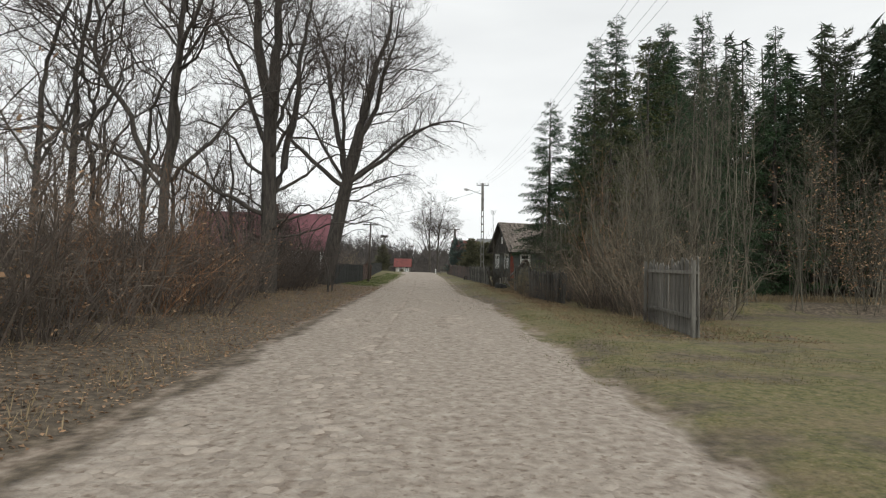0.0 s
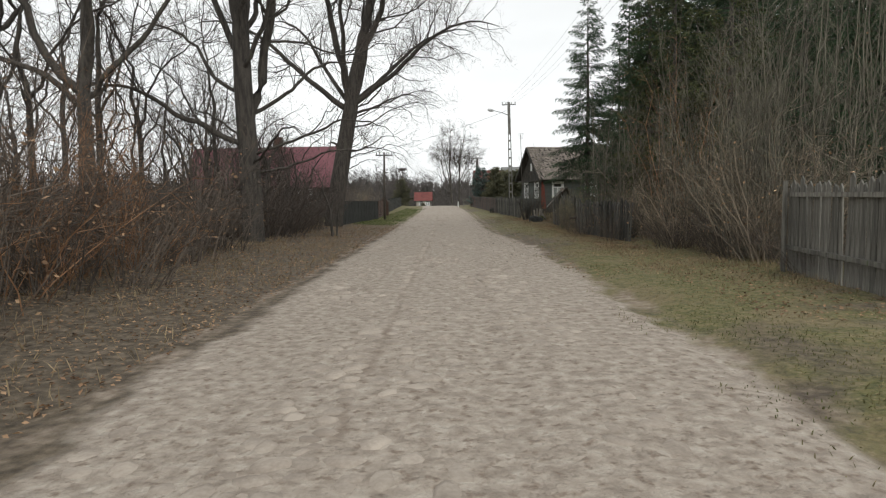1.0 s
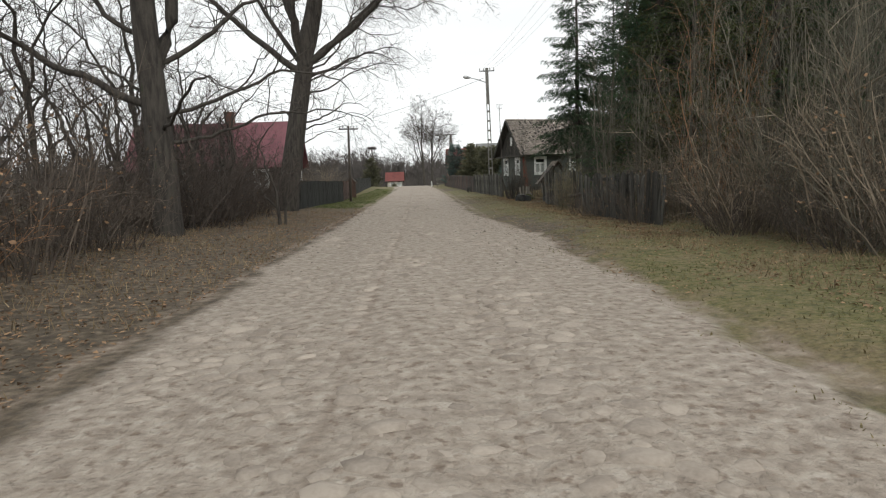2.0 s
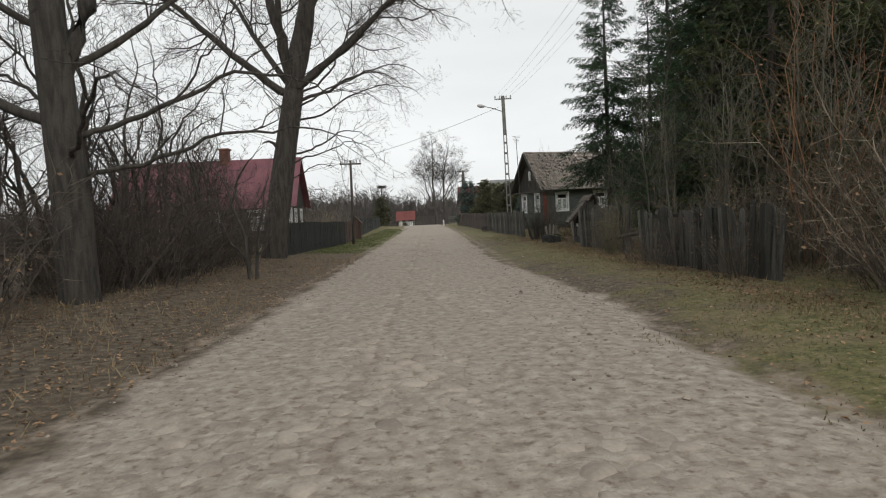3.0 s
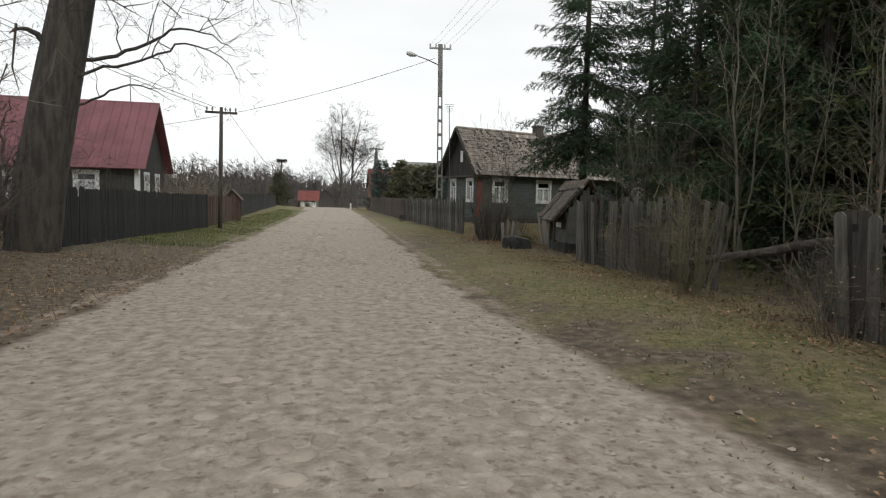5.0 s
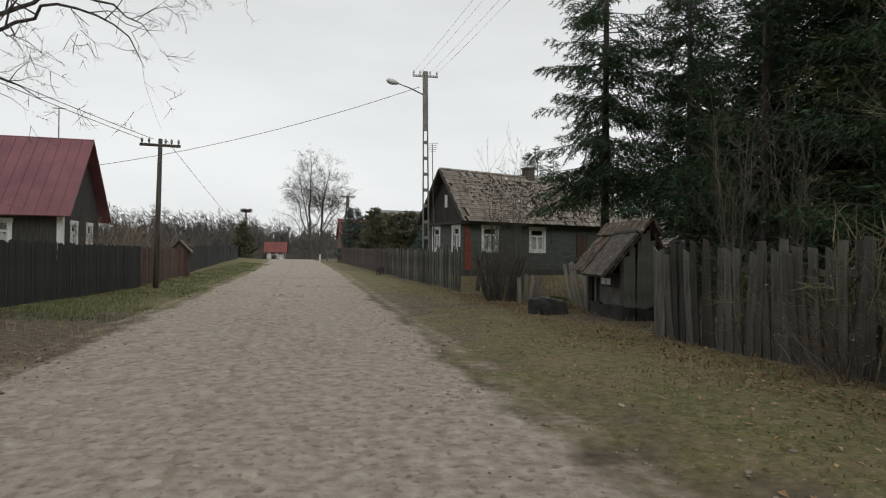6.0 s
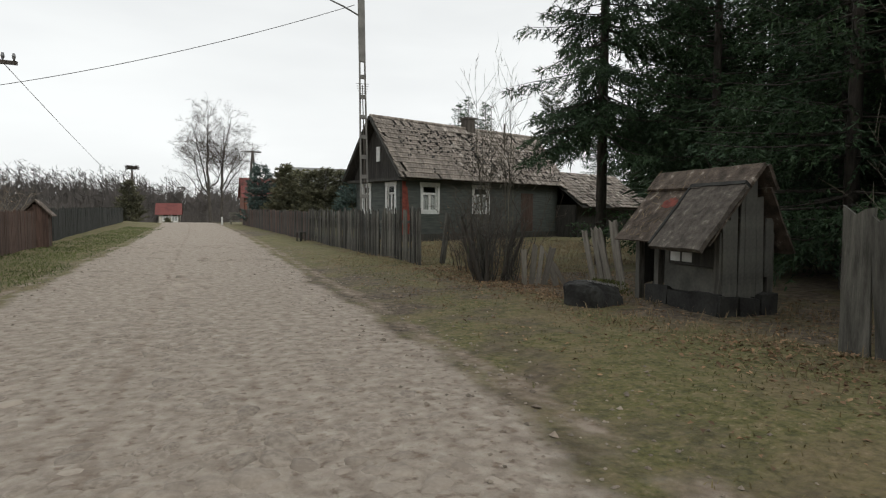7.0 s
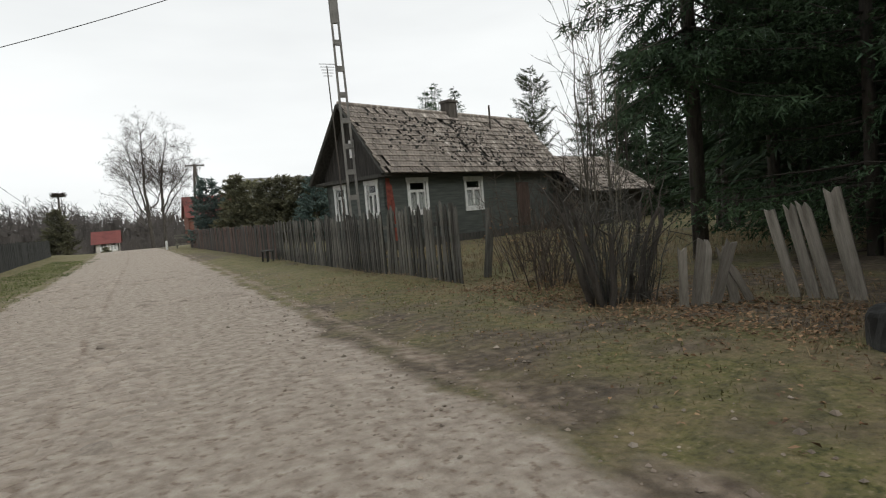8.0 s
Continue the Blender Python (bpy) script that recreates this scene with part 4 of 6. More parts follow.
def fence(a, b, label, mats, h=1.3, pitch=0.12, w=0.085, top="slant", tilt=3.0, gaps=(), seed=0, rails=(0.35, 1.0), post_every=2.6, drop=0.02, hvar=0.06, post=0.06):
    rng = random.Random(seed)
    a, b = V((*a, 0)), V((*b, 0))
    ln = (b - a).length
    d = (b - a) / ln
    rz = math.degrees(math.atan2(d.y, d.x))
    t = thing("fence", pose(a.x, a.y, gz(a.x, a.y), 0, 0, rz), label, "fence", "fences along the lane")
    meshes = [picket_mesh("picket", w * rng.uniform(0.8, 1.2), h * (1 + rng.uniform(-hvar, hvar)), top, mats[i % len(mats)], seed * 7 + i) for i in range(6)]
    inside = lambda s: any(lo < s < hi for lo, hi in gaps)
    gzl = lambda s: gz(a.x + d.x * s, a.y + d.y * s) - gz(a.x, a.y)
    s = 0.0
    while s < ln:
        if not inside(s) and rng.random() > drop:
            p = new("picket", rng.choice(meshes))
            p.parent = t
            p.matrix_basis = pose(s, -0.022, gzl(s) - 0.04 + rng.uniform(-0.03, 0.03), rng.gauss(0, tilt * 0.5), rng.gauss(0, tilt), 0)
        s += pitch * rng.uniform(0.85, 1.15)
    s = 0.0
    while s < ln + 0.1:
        if not inside(s):
            g = G()
            g.tube([V((0, 0.09, -0.3)), V((rng.uniform(-0.03, 0.03), 0.09, h * 0.97))], [post, post * 0.85], 7)
            part("post", g, mats[0], t).matrix_basis = pose(s, 0, gzl(s), 0, rng.gauss(0, tilt * 0.7), 0)
            if s + post_every <= ln + 0.2 and not inside(s + post_every / 2):
                for z in rails:
                    g = G()
                    g.box((0, 0.003, z - 0.03), (min(post_every, ln - s), 0.045, z + 0.04))
                    part("rail", g, mats[0], t).matrix_basis = pose(s, 0, gzl(s) + rng.uniform(-0.03, 0.03), 0, rng.uniform(-0.8, 0.8), 0)
        s += post_every
    return t


fence((5.5, 14.6), (5.8, 18.1), "short grey picket fence panel standing on the grass", [M_board], 1.57, 0.125, 0.1, "point", 1.2, seed=1, rails=(0.4, 1.25), post_every=3.4, drop=0.0, post=0.045)
fence((4.78, 29.75), (5.35, 25.2), "old leaning grey picket fence overgrown by saplings", [M_board_dark, M_board_mid], 1.22, 0.14, 0.11, "round", 5.0, seed=2)
fence((5.12, 36.5), (5.42, 32.6), "tall rough grey board fence leaning outward", [M_board_mid, M_board_dark], 1.38, 0.135, 0.12, "slant", 4.0, seed=3, drop=0.01)
fence((4.08, 60.0), (4.57, 46.6), "weathered grey picket fence round the cottage yard", [M_board_mid, M_board, M_board_dark], 1.4, 0.115, 0.07, "point", 2.0, seed=4, drop=0.01)
fence((2.65, 86.0), (4.08, 60.2), "dark grey board fence along the verge", [M_board_dark, M_board_brown], 1.3, 0.16, 0.15, "slant", 1.0, seed=5, drop=0.0)
fence((-5.62, 37.9), (-4.95, 48.9), "dark close-boarded fence beside the lane", [M_board_black], 1.28, 0.118, 0.116, "slant", 0.6, seed=6, drop=0.0, hvar=0.02)
fence((-5.05, 49.3), (-5.4, 56.6), "brown board fence along the grassy verge", [M_board_brown], 1.25, 0.13, 0.12, "slant", 1.0, seed=7, drop=0.0, hvar=0.03)
fence((-5.6, 58.3), (-7.0, 92.0), "dark board fence running down the lane", [M_board_black], 1.3, 0.2, 0.19, "slant", 0.6, seed=8, drop=0.0, hvar=0.04)

# ---- houses ----


def wall_strip(t, name, a, b, z0, z1, thick, holes, mat, label=""):
    """A wall from a to b in the local plan, with rectangular openings through it (start, end, bottom, top)."""
    a, b = V((*a, 0)), V((*b, 0))
    ln = (b - a).length
    m = pose(a.x, a.y, 0, 0, 0, math.degrees(math.atan2(b.y - a.y, b.x - a.x)))
    xs = sorted({0.0, ln, *[v for h in holes for v in h[:2]]})
    zs = sorted({z0, z1, *[v for h in holes for v in h[2:]]})
    nx, nz = len(xs), len(zs)
    g = G()
    g.v = [m @ V((x, y, z)) for y in (0, thick) for z in zs for x in xs]
    at = lambda y, k, i: y * nx * nz + k * nx + i
    solid = lambda i, k: 0 <= i < nx - 1 and 0 <= k < nz - 1 and not any(lo <= xs[i] < hi and bot <= zs[k] < top for lo, hi, bot, top in holes)
    for i in range(nx - 1):
        for k in range(nz - 1):
            if not solid(i, k):
                continue
            g.f.append((at(0, k, i), at(0, k, i + 1), at(0, k + 1, i + 1), at(0, k + 1, i)))
            g.f.append((at(1, k, i + 1), at(1, k, i), at(1, k + 1, i), at(1, k + 1, i + 1)))
            for di, dk, p, q in ((-1, 0, (k, i), (k + 1, i)), (1, 0, (k + 1, i + 1), (k, i + 1)), (0, -1, (k, i + 1), (k, i)), (0, 1, (k + 1, i), (k + 1, i + 1))):
                if not solid(i + di, k + dk):
                    g.f.append((at(0, *p), at(0, *q), at(1, *q), at(1, *p)))
    w = part(name, g, mat, t, label)
    for lo, hi, bot, top in holes:
        window(t, m, lo, hi, bot, top, thick)
    return w


def window(t, m, lo, hi, bot, top, thick):
    g = G()
    e = 0.12
    for x0, x1, zz0, zz1 in ((lo - e, lo, bot, top), (hi, hi + e, bot, top), (lo - e - 0.03, hi + e + 0.03, top, top + 0.15), (lo - e, hi + e, bot - 0.15, bot)):
        g.box((x0, -0.035, zz0), (x1, 0.04, zz1), m)
    w = part("window", g, M_white, t, "white painted casement window with broad surround")
    g = G()
    c, bar = (lo + hi) / 2, lerp(bot, top, 0.68)
    for x0, x1, zz0, zz1 in ((lo, lo + 0.07, bot, top), (hi - 0.07, hi, bot, top), (c - 0.055, c + 0.055, bot, bar), (lo, hi, bar - 0.05, bar + 0.05), (lo, hi, top - 0.05, top), (lo, hi, bot, bot + 0.05)):
        g.box((x0, 0.02, zz0), (x1, 0.06, zz1), m)
    part("frame", g, M_white, w)
    for x0, x1, zz0, zz1 in ((lo, c, bot, bar), (c, hi, bot, bar), (lo, hi, bar, top)):
        g = G()
        g.box((x0 + 0.03, 0.036, zz0 + 0.03), (x1 - 0.03, 0.042, zz1 - 0.03), m)
        part("pane", g, M_glass, w).visible_shadow = False
    g = G()
    k = 14
    for i in range(k):
        x0, x1 = lerp(lo, hi, i / k), lerp(lo, hi, (i + 1) / k)
        g.box((x0, 0.085 + 0.014 * (i % 2), bot), (x1, 0.09 + 0.014 * (i % 2), bar - 0.03 - 0.05 * (i % 3)), m)
    part("curtain", g, M_curtain, w)


def tiled_slope(t, name, org, ux, uy, length, slope_len, cw, ch, seed, limit=300, lost=0.035):
    """Courses of single tiles on a slope; ux along the eave, uy up the slope. The first `limit` tiles are parts, the rest one mesh."""
    rng = random.Random(seed)
    nrm = ux.cross(uy).normalized()
    rows, cols = int(slope_len / ch), int(length / cw)
    base = Matrix((ux, uy, nrm)).transposed().to_4x4()
    base.translation = org
    kinds = []
    for k in range(5):
        g = G()
        g.box((0.004, -0.06 - rng.uniform(0, 0.02), 0.0), (cw - 0.004, ch, 0.034), None, 0.007, rng)
        kinds.append(g)
    shared = [g.mesh("roof_tile", M_tile) for g in kinds]
    rest = G()
    n = 0
    for i in range(cols):
        for j in range(rows):
            if rng.random() < lost * (0.3 + 3.2 * max(0, 0.35 + noise.noise((i * 0.13, j * 0.25, seed)))):
                continue
            m = base @ Matrix.Translation((i * cw + (0.5 * cw if j % 2 else 0) * 0.4, j * ch, 0.0)) @ pose(0, rng.gauss(0, 0.008), 0.05 + rng.uniform(0, 0.008), -7.5 + rng.gauss(0, 1.2), rng.gauss(0, 1.5), rng.gauss(0, 1.5) + (rng.gauss(0, 14) if rng.random() < 0.03 else 0))
            if n < limit:
                ob = new("roof_tile", rng.choice(shared))
                ob.parent = t
                ob.matrix_basis = m
            else:
                k = rng.choice(kinds)
                b0 = len(rest.v)
                rest.v.extend(m @ p for p in k.v)
                rest.f.extend(tuple(b0 + q for q in f) for f in k.f)
            n += 1
    if rest.f:
        tagged(part("roof_tiles", rest, island(M_tile.copy(), 0.34), t), kind="stuff")


def gable_roof(t, x0, x1, y0, y1, z_eave, z_ridge, mat, thick=0.06):
    """Two slopes, ridge along local x; returns the ridge's y."""
    ym = (y0 + y1) / 2
    for name, ya, sgn in (("roof_slope", y0, 1), ("roof_slope", y1, -1)):
        g = G()
        lo, hi = V((0, ya, z_eave)), V((0, ym, z_ridge))
        n = V((0, -sgn * (z_ridge - z_eave), abs(ym - ya))).normalized() * thick
        for x in (x0, x1):
            for p in (lo, hi, hi - n, lo - n):
                g.v.append(V((x, p.y, p.z)))
        g.f += [(0, 1, 2, 3), (7, 6, 5, 4), (0, 4, 5, 1), (1, 5, 6, 2), (2, 6, 7, 3), (3, 7, 4, 0)]
        part(name, g, mat, t)
    return ym


def cottage():
    t = thing("cottage", pose(8.62, 58.12, 0.05, 0, 0, 19.5), "old grey-green wooden cottage with worn tiled roof and white windows", "house")
    L, D, zw = 10.6, 3.6, 2.72
    u0 = -1.0
    wins = [(1.1, 1.95, 1.36, 2.46), (4.25, 5.17, 1.36, 2.46)]
    wall_strip(t, "wall", (u0, 0), (u0 + L, 0), 0, zw, 0.18, wins, M_wallgreen)
    wall_strip(t, "wall", (u0, D), (u0, 0), 0, zw, 0.18, [(0.58, 1.12, 1.36, 2.46), (2.5, 3.04, 1.36, 2.46)], M_wallgreen)
    wall_strip(t, "wall", (u0 + L, 0), (u0 + L, D), 0, zw, 0.18, [], M_wallgreen)
    wall_strip(t, "wall", (u0 + L, D), (u0, D), 0, zw, 0.18, [], M_wallgreen)
    g = G()
    g.box((u0 - 0.06, -0.05, -0.3), (u0 + L + 0.06, D + 0.05, 0.32))
    part("plinth", g, M_board_dark, t)
    g = G()
    g.box((u0 + 0.2, 0.2, 0.33), (u0 + L - 0.2, D - 0.2, 0.36))
    part("room_floor", g, M_inside, t)
    # gables of upright boards
    zr, zeave = 5.5, 2.78
    for x in (u0 - 0.02, u0 + L - 0.06):
        k = 40
        for i in range(k):
            ya, yb = lerp(-0.1, D + 0.1, i / k), lerp(-0.1, D + 0.1, (i + 1) / k)
            top = zr - 0.12 - abs((ya + yb) / 2 - D / 2) * (zr - zeave) / (D / 2 + 0.35)
            if top < zw + 0.02:
                continue
            g = G()
            g.box((x, ya + 0.006, zw), (x + 0.05, yb - 0.006, top))
            part("gable_board", g, M_walldark, t)
    g = G()
    g.box((u0 - 0.3, -0.36, zw - 0.08), (u0 + 0.05, D + 0.36, zw + 0.04))
    part("gable_skirt", g, M_board_dark, t)
    g = G()
    g.box((u0 - 0.07, D / 2 - 0.2, 3.55), (u0 - 0.03, D / 2 + 0.06, 4.2))
    part("gable_shutter", g, M_white, t, "small white gable shutter")
    g = G()
    g.box((u0 - 0.03, -0.04, 0.32), (u0 + 0.14, -0.005, 2.6))
    part("corner_board", g, M_redpaint, t, "peeling red corner board")
    g = G()
    g.prism([(0, 0.34), (0.26, 0.34), (0.16, 1.5), (0.07, 2.35), (0, 2.4)], 0.03, pose(u0 + 0.15, -0.045, 0))
    part("leaning_board", g, M_redpaint, t, "faded red board leaning at the corner")
    g = G()
    g.box((6.6, -0.04, 0.35), (7.5, 0.0, 2.3))
    part("door", g, M_board_brown, t, "faded red-brown plank door")
    x0, x1 = u0 - 0.45, u0 + L + 0.4
    gable_roof(t, x0, x1, -0.4, D + 0.4, zeave - 0.05, zr, M_walldark)
    lo, hi = V((x0, -0.42, zeave - 0.02)), V((x0, D / 2, zr + 0.03))
    up = (hi - lo)
    tiled_slope(t, "roof", lo, V((1, 0, 0)), up.normalized(), x1 - x0, up.length, 0.15, 0.285, 3, 300, 0.03)
    g, mr = G(), random.Random(14)
    nn = V((0, -up.z, up.y)).normalized()
    while len(g.f) < 12 * 420:
        a, b = mr.uniform(0.08, 0.98), mr.uniform(0.08, 0.85)
        if noise.noise((a * 5, b * 3, 6.0)) + 0.5 * math.sin(a * 3.1) + mr.gauss(0, 0.3) < 0.3:
            continue
        c = lo + V((a * (x1 - x0), 0, 0)) + up * b + nn * 0.11
        r = mr.uniform(0.022, 0.06)
        ring = [c + V((math.cos(k * 1.047) * r * mr.uniform(0.7, 1.5), 0, 0)) + up.normalized() * math.sin(k * 1.047) * r * mr.uniform(0.6, 1.1) for k in range(6)]
        tip = c + nn * r * 0.7
        for k in range(6):
            g.face(ring[k], ring[(k + 1) % 6], tip)
            g.face(ring[(k + 1) % 6] - nn * 0.05, ring[(k + 1) % 6], ring[k])
    tagged(part("moss_clumps", g, M_rock, t, "dark moss clumps and broken shingle bits"), kind="stuff")
    g = G()
    g.tube([V((x0, D / 2, zr + 0.04)), V((x1, D / 2, zr + 0.04))], [0.09, 0.09], 8)
    part("ridge_cap", g, M_tile, t)
    for s in (-1, 1):
        g = G()
        a, b = V((x0 - 0.03, D / 2 + s * (D / 2 + 0.42), zeave - 0.06)), V((x0 - 0.03, D / 2, zr + 0.0))
        g.tube([a, b], [0.07, 0.07], 4)
        part("bargeboard", g, M_board_dark, t)
    g = G()
    g.box((4.3, D / 2 - 0.25, zr - 0.5), (4.8, D / 2 + 0.25, zr + 0.5))
    g.box((4.25, D / 2 - 0.3, zr + 0.5), (4.85, D / 2 + 0.3, zr + 0.6))
    part("chimney", g, M_tar, t, "low sooty brick chimney")
    g = G()
    g.tube([V((6.6, 1.2, 4.3)), V((6.6, 1.2, 5.95))], [0.045, 0.045], 8)
    part("stove_pipe", g, M_tar, t, "thin rusty stove pipe")
    return t


cottage()


def shed():
    t = thing("shed", pose(18.0, 60.0, 0.05, 0, 0, 19.5), "low dark wooden shed with tumbledown tiled roof", "shed")
    L, D = 6.5, 4.6
    for a, b in (((0, 0), (L, 0)), ((0, D), (0, 0)), ((L, 0), (L, D)), ((L, D), (0, D))):
        wall_strip(t, "wall", a, b, -0.2, 1.75, 0.12, [], M_board_dark)
    gable_roof(t, -0.2, L + 0.3, -0.6, D + 0.4, 1.6, 3.6, M_walldark)
    lo, hi = V((-0.2, -0.62, 1.63)), V((-0.2, (D - 0.2) / 2, 3.63))
    up = hi - lo
    tiled_slope(t, "roof", lo, V((1, 0, 0)), up.normalized(), L + 0.5, up.length, 0.205, 0.285, 9, 60, 0.09)


shed()

mast = thing("antenna_mast", pose(6.15, 58.0, 0, 0, -1.0, 0), "thin mast with small grid antenna beside the cottage gable", "antenna")
ag = G()
ag.tube([V((0, 0, -0.2)), V((-0.05, 0, 6.6))], [0.03, 0.02], 6)
part("mast", ag, M_tar, mast)
for k in range(5):
    ag = G()
    ag.box((-0.2 - 0.03 * k, -0.01, 6.25 + 0.1 * k), (0.12 + 0.03 * k, 0.01, 6.27 + 0.1 * k))
    part("element", ag, M_metal, mast)


def red_house():
    t = thing("red_roofed_house", pose(-9.1, 54.3, 0.0, 0, 0, 2), "cottage with wine-red sheet roof and white windows", "house")
    L, D, zw = 11.0, 4.5, 2.5
    wall_strip(t, "wall", (-L, 0), (0, 0), 0, zw, 0.18, [(L - 2.6, L - 1.75, 1.15, 2.2), (L - 5.4, L - 4.55, 1.15, 2.2), (L - 8.2, L - 7.35, 1.15, 2.2)], M_board_dark)
    wall_strip(t, "wall", (0, 0), (0, D), 0, zw, 0.18, [(1.0, 1.6, 1.15, 2.2), (2.9, 3.5, 1.15, 2.2)], M_board_dark)
    wall_strip(t, "wall", (0, D), (-L, D), 0, zw, 0.18, [], M_board_dark)
    wall_strip(t, "wall", (-L, D), (-L, 0), 0, zw, 0.18, [], M_board_dark)
    g = G()
    g.box((-L + 0.2, 0.2, 0.0), (-0.2, D - 0.2, 0.04))
    part("room_floor", g, M_inside, t)
    zr, ze = 5.8, 2.45
    for i in range(40):
        ya, yb = lerp(0, D, i / 40), lerp(0, D, (i + 1) / 40)
        top = zr - 0.12 - abs((ya + yb) / 2 - D / 2) * (zr - ze) / (D / 2 + 0.4)
        if top > zw:
            g = G()
            g.box((-0.05, ya + 0.005, zw), (0.0, yb - 0.005, top))
            part("gable_board", g, M_walldark, t)
    g = G()
    g.box((0.0, 0.02, 0.2), (0.03, 0.2, 2.45))
    g.box((-0.16, -0.03, 0.2), (0.03, 0.0, 2.45))
    part("corner_board", g, M_white, t, "white corner board")
    gable_roof(t, -L - 0.4, 0.42, -0.45, D + 0.45, ze, zr, M_redroof)
    lo, up = V((-L - 0.4, -0.45, ze + 0.0)), V((0, D / 2 + 0.45, zr - ze))
    n = V((0, -up.z, up.y)).normalized()
    for k in range(30):
        x = -L - 0.2 + k * 0.4
        g = G()
        a = V((x, -0.45, ze)) + n * 0.004
        g.tube([a, a + up], [0.014, 0.014], 4)
        part("roof_seam", g, M_redroof, t)
    g = G()
    g.box((-4.9, D / 2 - 0.3, zr - 0.4), (-4.35, D / 2 + 0.3, zr + 0.65))
    g.box((-4.97, D / 2 - 0.37, zr + 0.65), (-4.28, D / 2 + 0.37, zr + 0.76))
    part("chimney", g, M_brick, t, "red brick chimney")
    g = G()
    g.tube([V((-0.9, D / 2, zr - 0.2)), V((-0.9, D / 2, zr + 1.3))], [0.03, 0.02], 6)
    g.box((-1.15, D / 2 - 0.01, zr + 1.2), (-0.65, D / 2 + 0.01, zr + 1.24))
    part("roof_mast", g, M_metal, t, "thin roof mast with insulators")


red_house()


def plain_house(name, m, L, D, zw, zr, wall, roof, label):
    t = thing(name, m, label, "house")
    for a, b, hol in (((0, 0), (L, 0), [(0.25 * L, 0.25 * L + 0.9, 1.1, 2.2), (0.65 * L, 0.65 * L + 0.9, 1.1, 2.2)]), ((0, D), (0, 0), []), ((L, 0), (L, D), []), ((L, D), (0, D), [])):
        wall_strip(t, "wall", a, b, -0.6, zw, 0.2, hol, wall)
    for x in (0, L - 0.2):
        g = G()
        g.prism([(0, zw), (D, zw), (D / 2, zr - 0.1)], 0.2, pose(x + 0.2, 0, 0, 0, 0, 90))
        part("gable", g, wall, t)
    gable_roof(t, -0.4, L + 0.4, -0.5, D + 0.5, zw - 0.2, zr, roof)
    return t


plain_house("farmhouse", pose(-8.4, 150, -1.2, 0, 0, 0), 3.6, 4.5, 2.4, 4.3, M_plaster, M_orange, "pale farmhouse with bright red roof at the lane's end")
plain_house("farmhouse", pose(6.1, 148, -1.0, 0, 0, 3), 8, 7, 5.4, 9.0, M_brick, M_orange, "house with orange-red roof behind garden conifers")
plain_house("barn", pose(7.6, 86, 0.2, 0, 0, 5), 12, 6, 2.9, 5.3, M_board_dark, M_asbestos, "long barn with grey corrugated roof")


# ---- well, boulder, broken fence ----


def felt_sheet(org, ux, uy, n, thick, seed, amp=0.012):
    """A warped sheet on a slope: a grid of small waves with a ragged lower edge."""
    g = G()
    a, b = max(3, int(ux.length / 0.11)), max(3, int(uy.length / 0.11))
    for k in (0, 1):
        for j in range(b + 1):
            for i in range(a + 1):
                q = org + ux * (i / a) + uy * (j / b)
                w = amp * noise.noise((q.x * 5 + seed, q.y * 5, q.z * 5)) + amp * 0.7 * noise.noise((q.x * 13, q.y * 13 + seed, q.z * 13))
                rag = uy.normalized() * (0.018 * noise.noise((i * 0.9 + seed, 0.3, 1.7))) if j == 0 else V((0, 0, 0))
                g.v.append(q + n * (w + thick * k) + rag)
    row, lay = a + 1, (a + 1) * (b + 1)
    for j in range(b):
        for i in range(a):
            p = j * row + i
            g.f.append((lay + p, lay + p + 1, lay + p + row + 1, lay + p + row))
            g.f.append((p, p + row, p + row + 1, p + 1))
    for i in range(a):
        g.f.append((i, i + 1, lay + i + 1, lay + i))
        p = b * row + i
        g.f.append((p + 1, p, lay + p, lay + p + 1))
    for j in range(b):
        p = j * row
        g.f.append((p + row, p, lay + p, lay + p + row))
        p += a
        g.f.append((p, p + row, lay + p + row, lay + p))
    return g


